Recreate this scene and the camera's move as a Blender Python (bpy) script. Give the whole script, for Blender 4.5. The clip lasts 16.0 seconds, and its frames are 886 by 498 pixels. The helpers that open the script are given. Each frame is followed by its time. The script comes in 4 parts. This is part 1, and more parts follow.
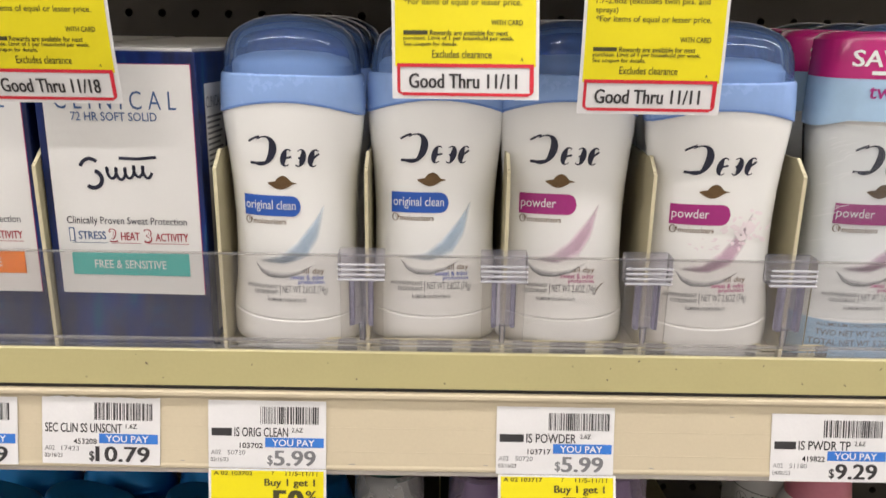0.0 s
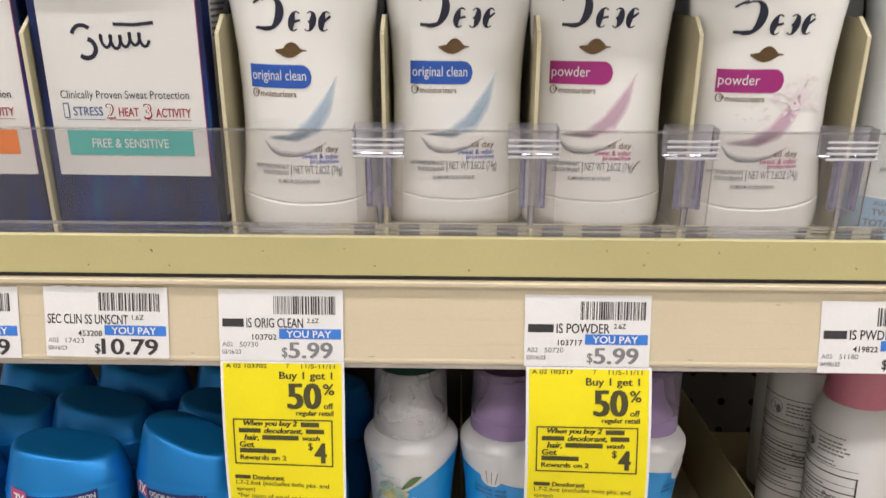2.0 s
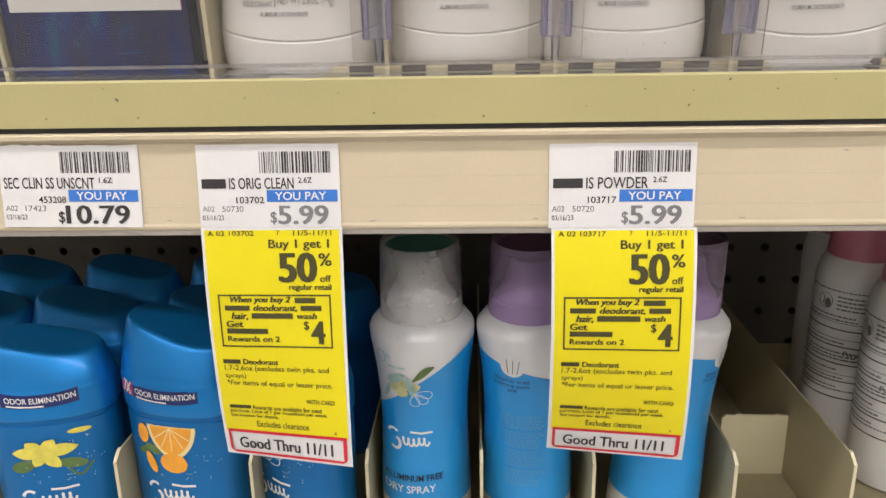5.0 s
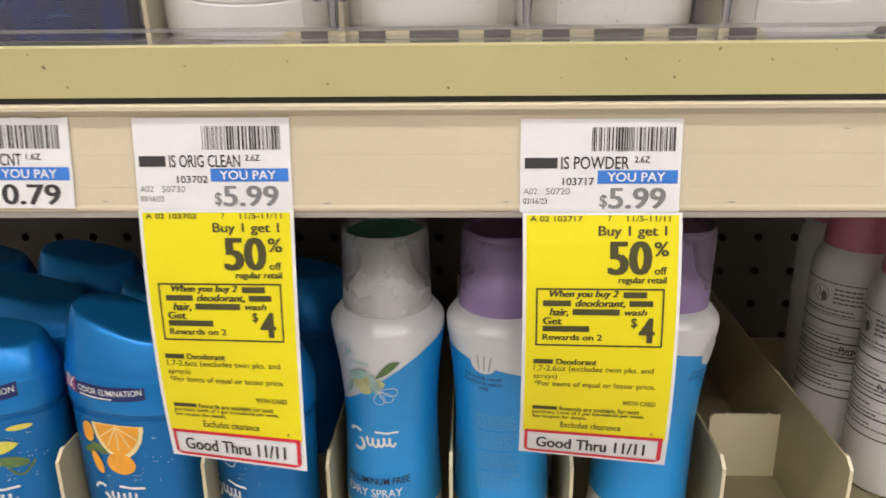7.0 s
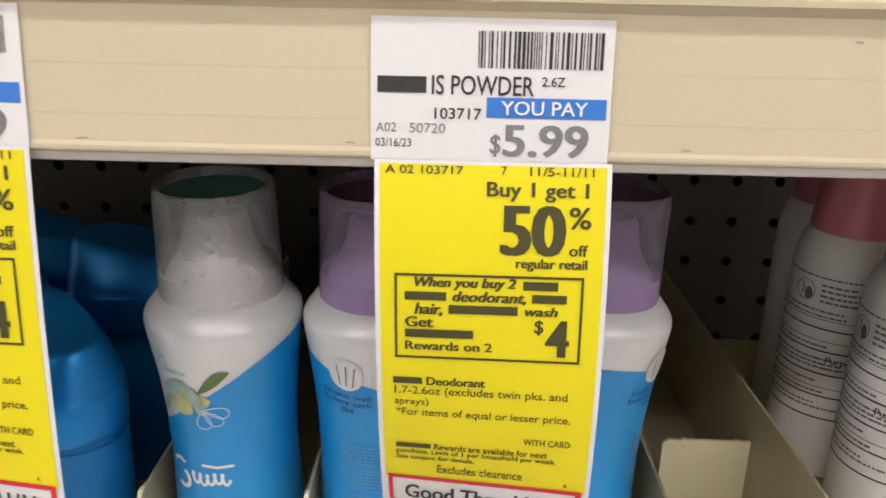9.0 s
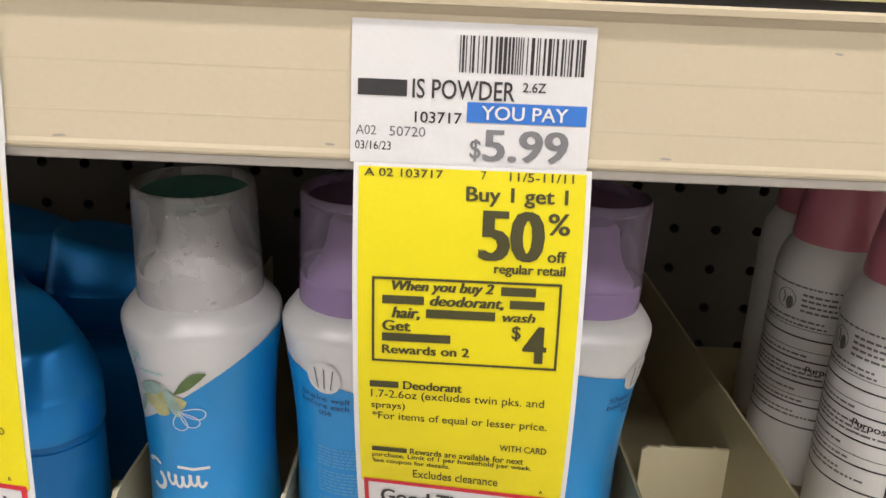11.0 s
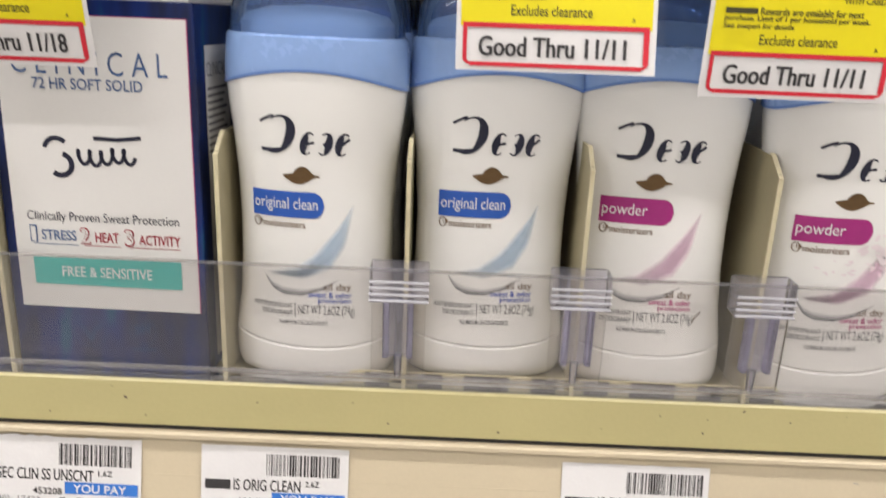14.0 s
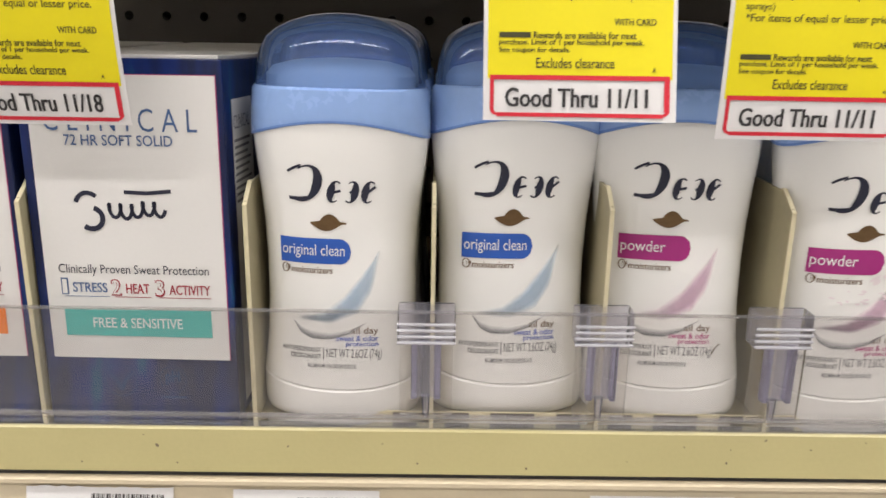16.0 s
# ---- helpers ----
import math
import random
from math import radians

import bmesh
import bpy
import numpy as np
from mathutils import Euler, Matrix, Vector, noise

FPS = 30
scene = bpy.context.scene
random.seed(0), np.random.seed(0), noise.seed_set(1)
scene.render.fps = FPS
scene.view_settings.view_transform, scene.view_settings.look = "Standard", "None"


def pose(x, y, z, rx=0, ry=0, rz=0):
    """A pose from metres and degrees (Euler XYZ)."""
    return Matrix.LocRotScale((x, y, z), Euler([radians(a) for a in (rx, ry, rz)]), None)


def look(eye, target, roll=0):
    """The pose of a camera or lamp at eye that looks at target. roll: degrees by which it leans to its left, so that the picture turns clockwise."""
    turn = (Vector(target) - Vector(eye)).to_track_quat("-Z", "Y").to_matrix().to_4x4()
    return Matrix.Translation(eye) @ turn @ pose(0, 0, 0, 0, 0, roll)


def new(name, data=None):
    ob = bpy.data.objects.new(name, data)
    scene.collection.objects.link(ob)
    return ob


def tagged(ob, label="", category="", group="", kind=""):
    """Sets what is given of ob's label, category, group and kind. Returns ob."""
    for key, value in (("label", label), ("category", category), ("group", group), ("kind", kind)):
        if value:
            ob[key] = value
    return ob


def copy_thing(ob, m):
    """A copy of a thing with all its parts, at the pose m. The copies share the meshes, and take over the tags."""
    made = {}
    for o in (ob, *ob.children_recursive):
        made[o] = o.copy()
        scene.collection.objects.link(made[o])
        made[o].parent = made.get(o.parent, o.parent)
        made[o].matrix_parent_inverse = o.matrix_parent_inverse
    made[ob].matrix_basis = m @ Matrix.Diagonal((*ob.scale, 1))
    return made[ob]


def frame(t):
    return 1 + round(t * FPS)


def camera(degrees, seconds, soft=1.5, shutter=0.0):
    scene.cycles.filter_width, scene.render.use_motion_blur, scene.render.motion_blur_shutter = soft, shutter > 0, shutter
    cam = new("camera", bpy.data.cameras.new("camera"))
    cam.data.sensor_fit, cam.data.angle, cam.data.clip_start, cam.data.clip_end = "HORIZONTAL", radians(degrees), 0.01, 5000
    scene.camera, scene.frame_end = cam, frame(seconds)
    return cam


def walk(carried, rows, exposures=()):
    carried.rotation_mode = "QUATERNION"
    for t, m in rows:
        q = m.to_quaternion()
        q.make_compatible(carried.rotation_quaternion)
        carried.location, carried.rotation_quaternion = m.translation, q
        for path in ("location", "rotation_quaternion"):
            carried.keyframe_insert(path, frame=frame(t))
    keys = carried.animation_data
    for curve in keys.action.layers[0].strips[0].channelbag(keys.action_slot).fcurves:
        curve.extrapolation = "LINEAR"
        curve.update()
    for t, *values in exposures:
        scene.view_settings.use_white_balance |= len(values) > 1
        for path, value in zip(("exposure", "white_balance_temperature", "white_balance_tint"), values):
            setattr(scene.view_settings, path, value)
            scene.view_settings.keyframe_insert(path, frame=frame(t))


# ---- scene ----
cam = camera(58.7, 16.0, shutter=0.4)
# seconds, eye (m), yaw, pitch, roll (degrees); z = 0 is the top of the price tags, 1.2 m over the floor
ROWS = [
    (0, 0.1059, -0.3432, 0.1315, -0.07, -9.88, 0.90),
    (0.5, 0.1031, -0.3405, 0.1215, -0.01, -10.41, 0.89),
    (1, 0.1017, -0.3363, 0.1144, 0.29, -11.68, 0.78),
    (1.5, 0.1011, -0.3317, 0.1068, 0.52, -12.59, 0.61),
    (2, 0.1030, -0.3231, 0.0994, 1.08, -14.02, 0.28),
    (2.5, 0.1021, -0.3175, 0.0862, 1.48, -14.49, -0.04),
    (3, 0.1003, -0.3122, 0.0750, 1.75, -15.26, -0.35),
    (3.5, 0.1009, -0.3062, 0.0648, 2.11, -15.95, -0.73),
    (4, 0.1026, -0.2990, 0.0565, 2.31, -16.43, -1.01),
    (6.5, 0.1069, -0.2768, 0.0428, 2.31, -17.64, -0.99),
    (7, 0.1151, -0.2650, 0.0386, 2.04, -17.82, -0.58),
    (7.5, 0.1290, -0.2409, 0.0295, 1.55, -18.22, -0.06),
    (8, 0.1349, -0.2183, 0.0185, 1.20, -18.63, 0.43),
    (8.5, 0.1412, -0.1966, 0.0069, 0.85, -18.69, 0.92),
    (9, 0.1508, -0.1804, 0.0061, 0.52, -18.67, 1.23),
    (9.2, 0.1536, -0.1777, 0.0053, 0.43, -18.73, 1.49),
    (11.5, 0.1528, -0.1820, 0.0073, -0.33, -18.11, 2.59),
    (12, 0.1501, -0.1853, 0.0099, -0.32, -17.17, 2.79),
    (12.5, 0.1411, -0.1919, 0.0182, -0.45, -15.93, 2.96),
    (13, 0.1317, -0.2154, 0.0451, -0.08, -14.01, 2.81),
    (13.5, 0.1070, -0.2475, 0.0999, -0.41, -13.14, 3.01),
    (14, 0.0856, -0.2683, 0.1291, 0.10, -11.10, 2.44),
    (14.5, 0.0730, -0.2594, 0.1358, -0.08, -10.30, 2.04),
    (15, 0.0648, -0.2549, 0.1295, -0.51, -9.84, 1.79),
    (15.5, 0.0628, -0.2617, 0.1311, -0.60, -9.18, 1.36),
    (16, 0.0729, -0.2737, 0.1359, -0.65, -9.28, 0.95),
]


def view(x, y, z, yaw, pitch, roll):
    a, p = radians(yaw), radians(pitch)
    ahead = Vector((-math.sin(a) * math.cos(p), math.cos(a) * math.cos(p), math.sin(p)))
    return look((x, y, z), Vector((x, y, z)) + ahead, roll)


walk(cam, [(t, view(*row)) for t, *row in ROWS])

# ---- light ----
world = bpy.data.worlds.new("store_air")
scene.world = world
world.use_nodes = True
world.node_tree.nodes["Background"].inputs[0].default_value = (0.9, 0.95, 1.0, 1)
world.node_tree.nodes["Background"].inputs[1].default_value = 0.05
scene.view_settings.exposure = 0.0

LAMPS = [(-1.1, -0.52), (1.3, -0.52), (-1.1, -1.6), (1.3, -1.6)]
for lx, ly in LAMPS:
    lamp = bpy.data.lights.new("tube_light", "AREA")
    lamp.shape, lamp.size, lamp.size_y = "RECTANGLE", 2.2, 0.12
    lamp.energy, lamp.color = 14.3, (1.0, 0.945, 0.94)
    new("tube_light", lamp).matrix_world = pose(lx, ly, 1.44, 0, 0, 0)


# ---- materials ----
def nodes_of(name):
    m = bpy.data.materials.new(name)
    m.use_nodes = True
    t = m.node_tree
    return m, t, t.nodes["Principled BSDF"]


def surface(name, colour, rough=0.5, metal=0.0, vary=0.08, grain=400.0, bump=0.05, stain=25.0, coat=0.0, sub=0.0, sheen=0.08):
    """A plain surface whose colour and gloss vary at two scales, with a fine relief."""
    m, t, p = nodes_of(name)
    pos = t.nodes.new("ShaderNodeTexCoord")
    big, fine = t.nodes.new("ShaderNodeTexNoise"), t.nodes.new("ShaderNodeTexNoise")
    big.inputs["Scale"].default_value, fine.inputs["Scale"].default_value = stain, grain
    big.inputs["Detail"].default_value = 5
    for n in (big, fine):
        t.links.new(pos.outputs["Object"], n.inputs["Vector"])
    add = t.nodes.new("ShaderNodeMath")
    add.operation = "MULTIPLY_ADD"
    t.links.new(big.outputs["Fac"], add.inputs[0])
    add.inputs[1].default_value = 0.7
    half = t.nodes.new("ShaderNodeMath")
    half.operation, half.inputs[1].default_value = "MULTIPLY", 0.3
    t.links.new(fine.outputs["Fac"], half.inputs[0])
    t.links.new(half.outputs[0], add.inputs[2])
    ramp = t.nodes.new("ShaderNodeValToRGB")
    c = Vector(colour)
    ramp.color_ramp.elements[0].position, ramp.color_ramp.elements[1].position = 0.3, 0.7
    ramp.color_ramp.elements[0].color = (*(c * (1 - vary)), 1)
    ramp.color_ramp.elements[1].color = (*[min(v, 1) for v in c * (1 + vary)], 1)
    t.links.new(add.outputs[0], ramp.inputs["Fac"])
    t.links.new(ramp.outputs["Color"], p.inputs["Base Color"])
    spread = t.nodes.new("ShaderNodeMapRange")
    spread.inputs["To Min"].default_value, spread.inputs["To Max"].default_value = max(rough - sheen, 0.02), min(rough + sheen, 1)
    t.links.new(add.outputs[0], spread.inputs["Value"])
    t.links.new(spread.outputs["Result"], p.inputs["Roughness"])
    p.inputs["Metallic"].default_value = metal
    p.inputs["Coat Weight"].default_value = coat
    if sub:
        p.inputs["Subsurface Weight"].default_value = sub
        p.inputs["Subsurface Radius"].default_value = (0.004, 0.004, 0.004)
    if bump:
        b = t.nodes.new("ShaderNodeBump")
        b.inputs["Strength"].default_value, b.inputs["Distance"].default_value = bump, 0.0005
        t.links.new(fine.outputs["Fac"], b.inputs["Height"])
        t.links.new(b.outputs["Normal"], p.inputs["Normal"])
    return m


def faded(name, colour, most):
    """A thin print that fades out towards its starting end."""
    m = surface(name, colour, 0.32, 0, 0.05, 300, 0, 70)
    t = m.node_tree
    p = t.nodes["Principled BSDF"]
    pos, cut, fade = t.nodes.new("ShaderNodeTexCoord"), t.nodes.new("ShaderNodeSeparateXYZ"), t.nodes.new("ShaderNodeValToRGB")
    t.links.new(pos.outputs["Generated"], cut.inputs[0])
    t.links.new(cut.outputs["X"], fade.inputs["Fac"])
    e = fade.color_ramp.elements
    e[0].position, e[1].position = 0.02, 1.0
    for k, v in ((0, 0.06), (1, 0.35)):
        e[k].color = (v * most, v * most, v * most, 1)
    for at, v in ((0.50, 0.75), (0.72, 1.0), (0.86, 0.9)):
        e.new(at).color = (v * most, v * most, v * most, 1)
    t.links.new(fade.outputs["Color"], p.inputs["Alpha"])
    return m


def veil(name, colour, amount):
    """A thin see-through print of even strength."""
    m = surface(name, colour, 0.32, 0, 0.05, 300, 0, 70)
    m.node_tree.nodes["Principled BSDF"].inputs["Alpha"].default_value = amount
    return m


def clear(name, tint, haze=0.05, haze_colour=(0.8, 0.8, 0.82), rough=0.03, ior=1.49):
    """Thin clear plastic: light passes tinted, a little is scattered, and the face reflects."""
    m, t, p = nodes_of(name)
    t.nodes.remove(p)
    out = t.nodes["Material Output"]
    see, milk, gloss = (t.nodes.new("ShaderNodeBsdf" + k) for k in ("Transparent", "Diffuse", "Glossy"))
    see.inputs["Color"].default_value = (*tint, 1)
    milk.inputs["Color"].default_value = (*haze_colour, 1)
    gloss.inputs["Roughness"].default_value = rough
    pos, dirt, f = t.nodes.new("ShaderNodeTexCoord"), t.nodes.new("ShaderNodeTexNoise"), t.nodes.new("ShaderNodeFresnel")
    dirt.inputs["Scale"].default_value, dirt.inputs["Detail"].default_value = 60, 6
    t.links.new(pos.outputs["Object"], dirt.inputs["Vector"])
    amount = t.nodes.new("ShaderNodeMapRange")
    amount.inputs["To Min"].default_value, amount.inputs["To Max"].default_value = haze * (0.5 if haze < 0.2 else 0.92), haze * (1.5 if haze < 0.2 else 1.08)
    t.links.new(dirt.outputs["Fac"], amount.inputs["Value"])
    one, two = t.nodes.new("ShaderNodeMixShader"), t.nodes.new("ShaderNodeMixShader")
    t.links.new(amount.outputs["Result"], one.inputs["Fac"])
    t.links.new(see.outputs[0], one.inputs[1])
    t.links.new(milk.outputs[0], one.inputs[2])
    f.inputs["IOR"].default_value = ior
    t.links.new(f.outputs[0], two.inputs["Fac"])
    t.links.new(one.outputs[0], two.inputs[1])
    t.links.new(gloss.outputs[0], two.inputs[2])
    t.links.new(two.outputs[0], out.inputs["Surface"])
    return m


def foil(name):
    """Dark blue foil board; faint teal and violet shimmer painted as colour streaks."""
    m = surface(name, (0.005, 0.012, 0.06), 0.34, 0.2, 0.25, 300, 0.03, 30)
    t = m.node_tree
    p = t.nodes["Principled BSDF"]
    pos, wave, ramp = t.nodes.new("ShaderNodeTexCoord"), t.nodes.new("ShaderNodeTexNoise"), t.nodes.new("ShaderNodeValToRGB")
    stretch = t.nodes.new("ShaderNodeMapping")
    stretch.inputs["Scale"].default_value = (90, 90, 22)
    wave.inputs["Detail"].default_value, wave.inputs["Scale"].default_value = 3, 1.0
    t.links.new(pos.outputs["Object"], stretch.inputs["Vector"])
    t.links.new(stretch.outputs["Vector"], wave.inputs["Vector"])
    e = ramp.color_ramp.elements
    e[0].position, e[0].color = 0.42, (0.005, 0.012, 0.060, 1)
    e[1].position, e[1].color = 0.62, (0.005, 0.024, 0.16, 1)
    x = e.new(0.70)
    x.color = (0.008, 0.08, 0.17, 1)
    t.links.new(wave.outputs["Fac"], ramp.inputs["Fac"])
    t.links.new(ramp.outputs["Color"], p.inputs["Base Color"])
    return m


M = {
    "cream": surface("cream_moulding", (0.575, 0.495, 0.35), 0.42, 0, 0.05, 700, 0.05, 12),
    "olive": surface("olive_enamel", (0.47, 0.42, 0.205), 0.35, 0, 0.05, 600, 0.06, 14),
    "grey_edge": surface("grey_plastic_edge", (0.36, 0.33, 0.29), 0.35, 0, 0.1),
    "gap_shade": surface("gap_shade_black", (0.03, 0.028, 0.03), 0.6, 0, 0.2),
    "peg": surface("pegboard_paint", (0.060, 0.053, 0.045), 0.55, 0, 0.12, 500, 0.15, 10),
    "hole_shade": surface("hole_shade_black", (0.010, 0.010, 0.010), 0.95),
    "paper": surface("white_paper", (0.72, 0.71, 0.71), 0.6, 0, 0.03, 900, 0.08, 60),
    "yellow": surface("yellow_paper", (0.76, 0.655, 0.0), 0.5, 0, 0.03, 900, 0.06, 40),
    "red": surface("red_ink", (0.60, 0.015, 0.035), 0.5, 0, 0.06),
    "black": surface("black_ink", (0.03, 0.028, 0.03), 0.6, 0, 0.2),
    "olive_ink": surface("dark_olive_ink", (0.055, 0.050, 0.012), 0.6, 0, 0.2),
    "grey_ink": surface("grey_ink", (0.19, 0.19, 0.20), 0.6, 0, 0.2),
    "band_blue": surface("blue_ink", (0.035, 0.18, 0.60), 0.5, 0, 0.08),
    "white_ink": surface("white_ink", (0.78, 0.78, 0.78), 0.5, 0, 0.03),
    "white_plastic": surface("white_plastic", (0.85, 0.845, 0.82), 0.24, 0, 0.004, 300, 0, 12, sheen=0.03),
    "collar": surface("pale_blue_plastic", (0.28, 0.43, 0.76), 0.26, 0, 0.05, 400, 0.03, 40, sub=0.1),
    "cap_blue": clear("blue_clear_plastic", (0.36, 0.52, 0.84), 0.22, (0.22, 0.36, 0.70), 0.06),
    "rim_blue": surface("mid_blue_plastic", (0.13, 0.25, 0.60), 0.3, 0, 0.05),
    "puck": surface("deodorant_cream", (0.72, 0.77, 0.80), 0.6, 0, 0.05),
    "navy": surface("navy_ink", (0.010, 0.012, 0.032), 0.35, 0, 0.15),
    "gold": surface("bronze_foil", (0.17, 0.105, 0.05), 0.3, 0.7, 0.25, 500, 0.05),
    "pill_blue": surface("royal_blue_ink", (0.02, 0.10, 0.46), 0.35, 0, 0.08),
    "magenta": surface("magenta_ink", (0.36, 0.02, 0.19), 0.35, 0, 0.08),
    "brown_ink": surface("brown_ink", (0.16, 0.09, 0.04), 0.5),
    "blue_ink": surface("bright_blue_ink", (0.08, 0.14, 0.55), 0.5),
    "pink_ink": surface("pink_ink", (0.52, 0.05, 0.24), 0.5),
    "swoosh_blue": faded("pale_blue_print", (0.52, 0.67, 0.84), 0.24),
    "swoosh_pink": faded("pale_pink_print", (0.82, 0.54, 0.70), 0.24),
    "swoosh_shade": veil("pale_grey_print", (0.42, 0.42, 0.45), 0.16),
    "foil": foil("navy_foil_board"),
    "teal": surface("teal_ink", (0.08, 0.46, 0.42), 0.4, 0, 0.04),
    "orange_ink": surface("orange_ink", (0.85, 0.22, 0.02), 0.4),
    "sky_ink": surface("slate_blue_ink", (0.06, 0.12, 0.27), 0.4),
    "wine_ink": surface("wine_ink", (0.36, 0.03, 0.05), 0.4),
    "emblem": surface("dim_foil_print", (0.035, 0.09, 0.21), 0.3, 0.4),
    "board": surface("white_board", (0.72, 0.71, 0.69), 0.35, 0, 0.02, 700, 0.04, 20),
    "tan": surface("tan_divider_board", (0.40, 0.355, 0.225), 0.5, 0, 0.08, 400, 0.1, 18),
    "tan_light": surface("tan_board_edge", (0.63, 0.57, 0.38), 0.5, 0, 0.06),
    "card": surface("cream_card", (0.76, 0.69, 0.48), 0.55, 0, 0.05, 500, 0.08, 30),
    "acrylic": clear("clear_acrylic", (0.965, 0.955, 0.95), 0.012),
    "acrylic_edge": clear("acrylic_edge", (0.78, 0.76, 0.74), 0.12),
    "lilac": clear("lilac_acrylic", (0.93, 0.92, 0.97), 0.10, (0.68, 0.68, 0.78), 0.05),
    "rib": clear("frosted_rib", (0.90, 0.90, 0.93), 0.42, (0.86, 0.86, 0.89), 0.06),
    "lilac_deep": clear("lilac_acrylic_rib", (0.84, 0.82, 0.93), 0.12, (0.60, 0.58, 0.72), 0.05),
    "stick_blue": surface("pearl_blue_plastic", (0.006, 0.225, 0.63), 0.36, 0.55, 0.02, 60, 0, 20, coat=0.15, sheen=0.02),
    "stick_body": surface("deep_blue_plastic", (0.002, 0.150, 0.43), 0.36, 0.3, 0.05, 80, 0, 20, coat=0.0, sheen=0.03),
    "label_navy": surface("navy_label", (0.012, 0.025, 0.14), 0.35),
    "crimson": surface("crimson_label", (0.38, 0.06, 0.17), 0.35),
    "petal": surface("yellow_petal_print", (0.70, 0.63, 0.10), 0.35, 0, 0.2, 300, 0.02, 120),
    "petal_pale": surface("pale_yellow_petal_print", (0.50, 0.50, 0.24), 0.35, 0, 0.3, 500, 0.02, 260),
    "petal_teal": surface("grey_teal_petal_print", (0.30, 0.44, 0.40), 0.35, 0, 0.25, 400, 0.02, 220),
    "leaf": surface("green_leaf_print", (0.10, 0.17, 0.05), 0.35, 0, 0.3, 300, 0.02, 120),
    "fruit": surface("orange_fruit_print", (0.82, 0.36, 0.03), 0.35, 0, 0.12, 300, 0.02, 120),
    "rind": surface("pale_rind_print", (0.85, 0.70, 0.36), 0.35, 0, 0.06),
    "spray_blue": surface("bright_blue_can", (0.010, 0.275, 0.68), 0.34, 0, 0.05, 300, 0.02, 40, coat=0.12),
    "spray_white": surface("white_can", (0.70, 0.70, 0.71), 0.34, 0.12, 0.02, 400, 0, 40, coat=0.08),
    "over_clear": clear("frosted_clear_overcap", (0.86, 0.86, 0.87), 0.34, (0.60, 0.59, 0.59), 0.22),
    "over_lilac": clear("frosted_lilac_overcap", (0.78, 0.68, 0.84), 0.30, (0.46, 0.36, 0.54), 0.22),
    "nozzle_white": surface("warm_white_nozzle", (0.78, 0.76, 0.74), 0.4),
    "nozzle_lilac": surface("lilac_nozzle", (0.46, 0.35, 0.55), 0.4),
    "top_teal": surface("teal_disc", (0.05, 0.22, 0.19), 0.4),
    "top_lilac": surface("plum_disc", (0.16, 0.08, 0.19), 0.4),
    "pink_cap": surface("dusty_pink_cap", (0.60, 0.20, 0.27), 0.32),
    "film": clear("shrink_film", (0.93, 0.95, 0.97), 0.05, (0.8, 0.85, 0.9), 0.08),
    "film_blue": surface("pale_blue_film", (0.36, 0.52, 0.70), 0.25, 0, 0.08, 200, 0.2, 40),
    "film_magenta": surface("magenta_film", (0.45, 0.015, 0.16), 0.22, 0, 0.1, 200, 0.25, 60),
    "floor": surface("floor_tile", (0.60, 0.585, 0.56), 0.35, 0, 0.05, 40, 0.02, 3),
    "wall": surface("store_wall", (0.62, 0.60, 0.58), 0.7, 0, 0.08, 30, 0.02, 2),
    "ceiling": surface("ceiling_panel", (0.75, 0.74, 0.71), 0.8, 0, 0.04, 60, 0.1, 4),
    "can_print": surface("pale_blue_can_print", (0.10, 0.34, 0.62), 0.4),
    "chalk_can": surface("chalk_white_can", (0.83, 0.82, 0.83), 0.35, 0, 0.03, 200, 0, 30),
    "slot_shade": surface("slot_shadow_brown", (0.11, 0.095, 0.08), 0.6),
    "cream_dry": surface("dried_cream", (0.80, 0.72, 0.74), 0.55),
    "speck": surface("dirt_speck", (0.16, 0.125, 0.085), 0.8),
}
glow, gt, gp = nodes_of("lamp_diffuser")
gp.inputs["Emission Color"].default_value, gp.inputs["Emission Strength"].default_value = (1, 0.97, 0.91, 1), 8.0
M["glow"] = glow


# ---- making meshes ----
CLEAR = ("rib", "acrylic", "acrylic_edge", "lilac", "lilac_deep", "film", "over_clear", "over_lilac", "cap_blue")


def part(name, bm, material, parent=None, label="", smooth=False):
    """Links a bmesh as one mesh object, under its thing where there is one."""
    me = bpy.data.meshes.new(name)
    bmesh.ops.recalc_face_normals(bm, faces=bm.faces)
    bm.to_mesh(me)
    bm.free()
    if smooth:
        for f in me.polygons:
            f.use_smooth = True
        me.set_sharp_from_angle(angle=radians(38))
    me.materials.append(M[material])
    ob = new(name, me)
    ob.parent = parent
    if material in CLEAR:
        ob.visible_shadow = False
    if label:
        ob["label"] = label
    return ob


def thing(name, m, label, category, group="", kind=""):
    ob = new(name)
    ob.empty_display_size = 0.01
    ob.matrix_basis = m
    return tagged(ob, label, category, group, kind)


def box(x0, x1, y0, y1, z0, z1, bevel=0.0):
    bm = bmesh.new()
    bmesh.ops.create_cube(bm, size=1.0)
    for v in bm.verts:
        v.co = Vector(((x0 + x1) / 2 + v.co.x * (x1 - x0), (y0 + y1) / 2 + v.co.y * (y1 - y0), (z0 + z1) / 2 + v.co.z * (z1 - z0)))
    if bevel:
        bmesh.ops.bevel(bm, geom=bm.edges[:], offset=bevel, segments=2, affect="EDGES", profile=0.5)
    return bm


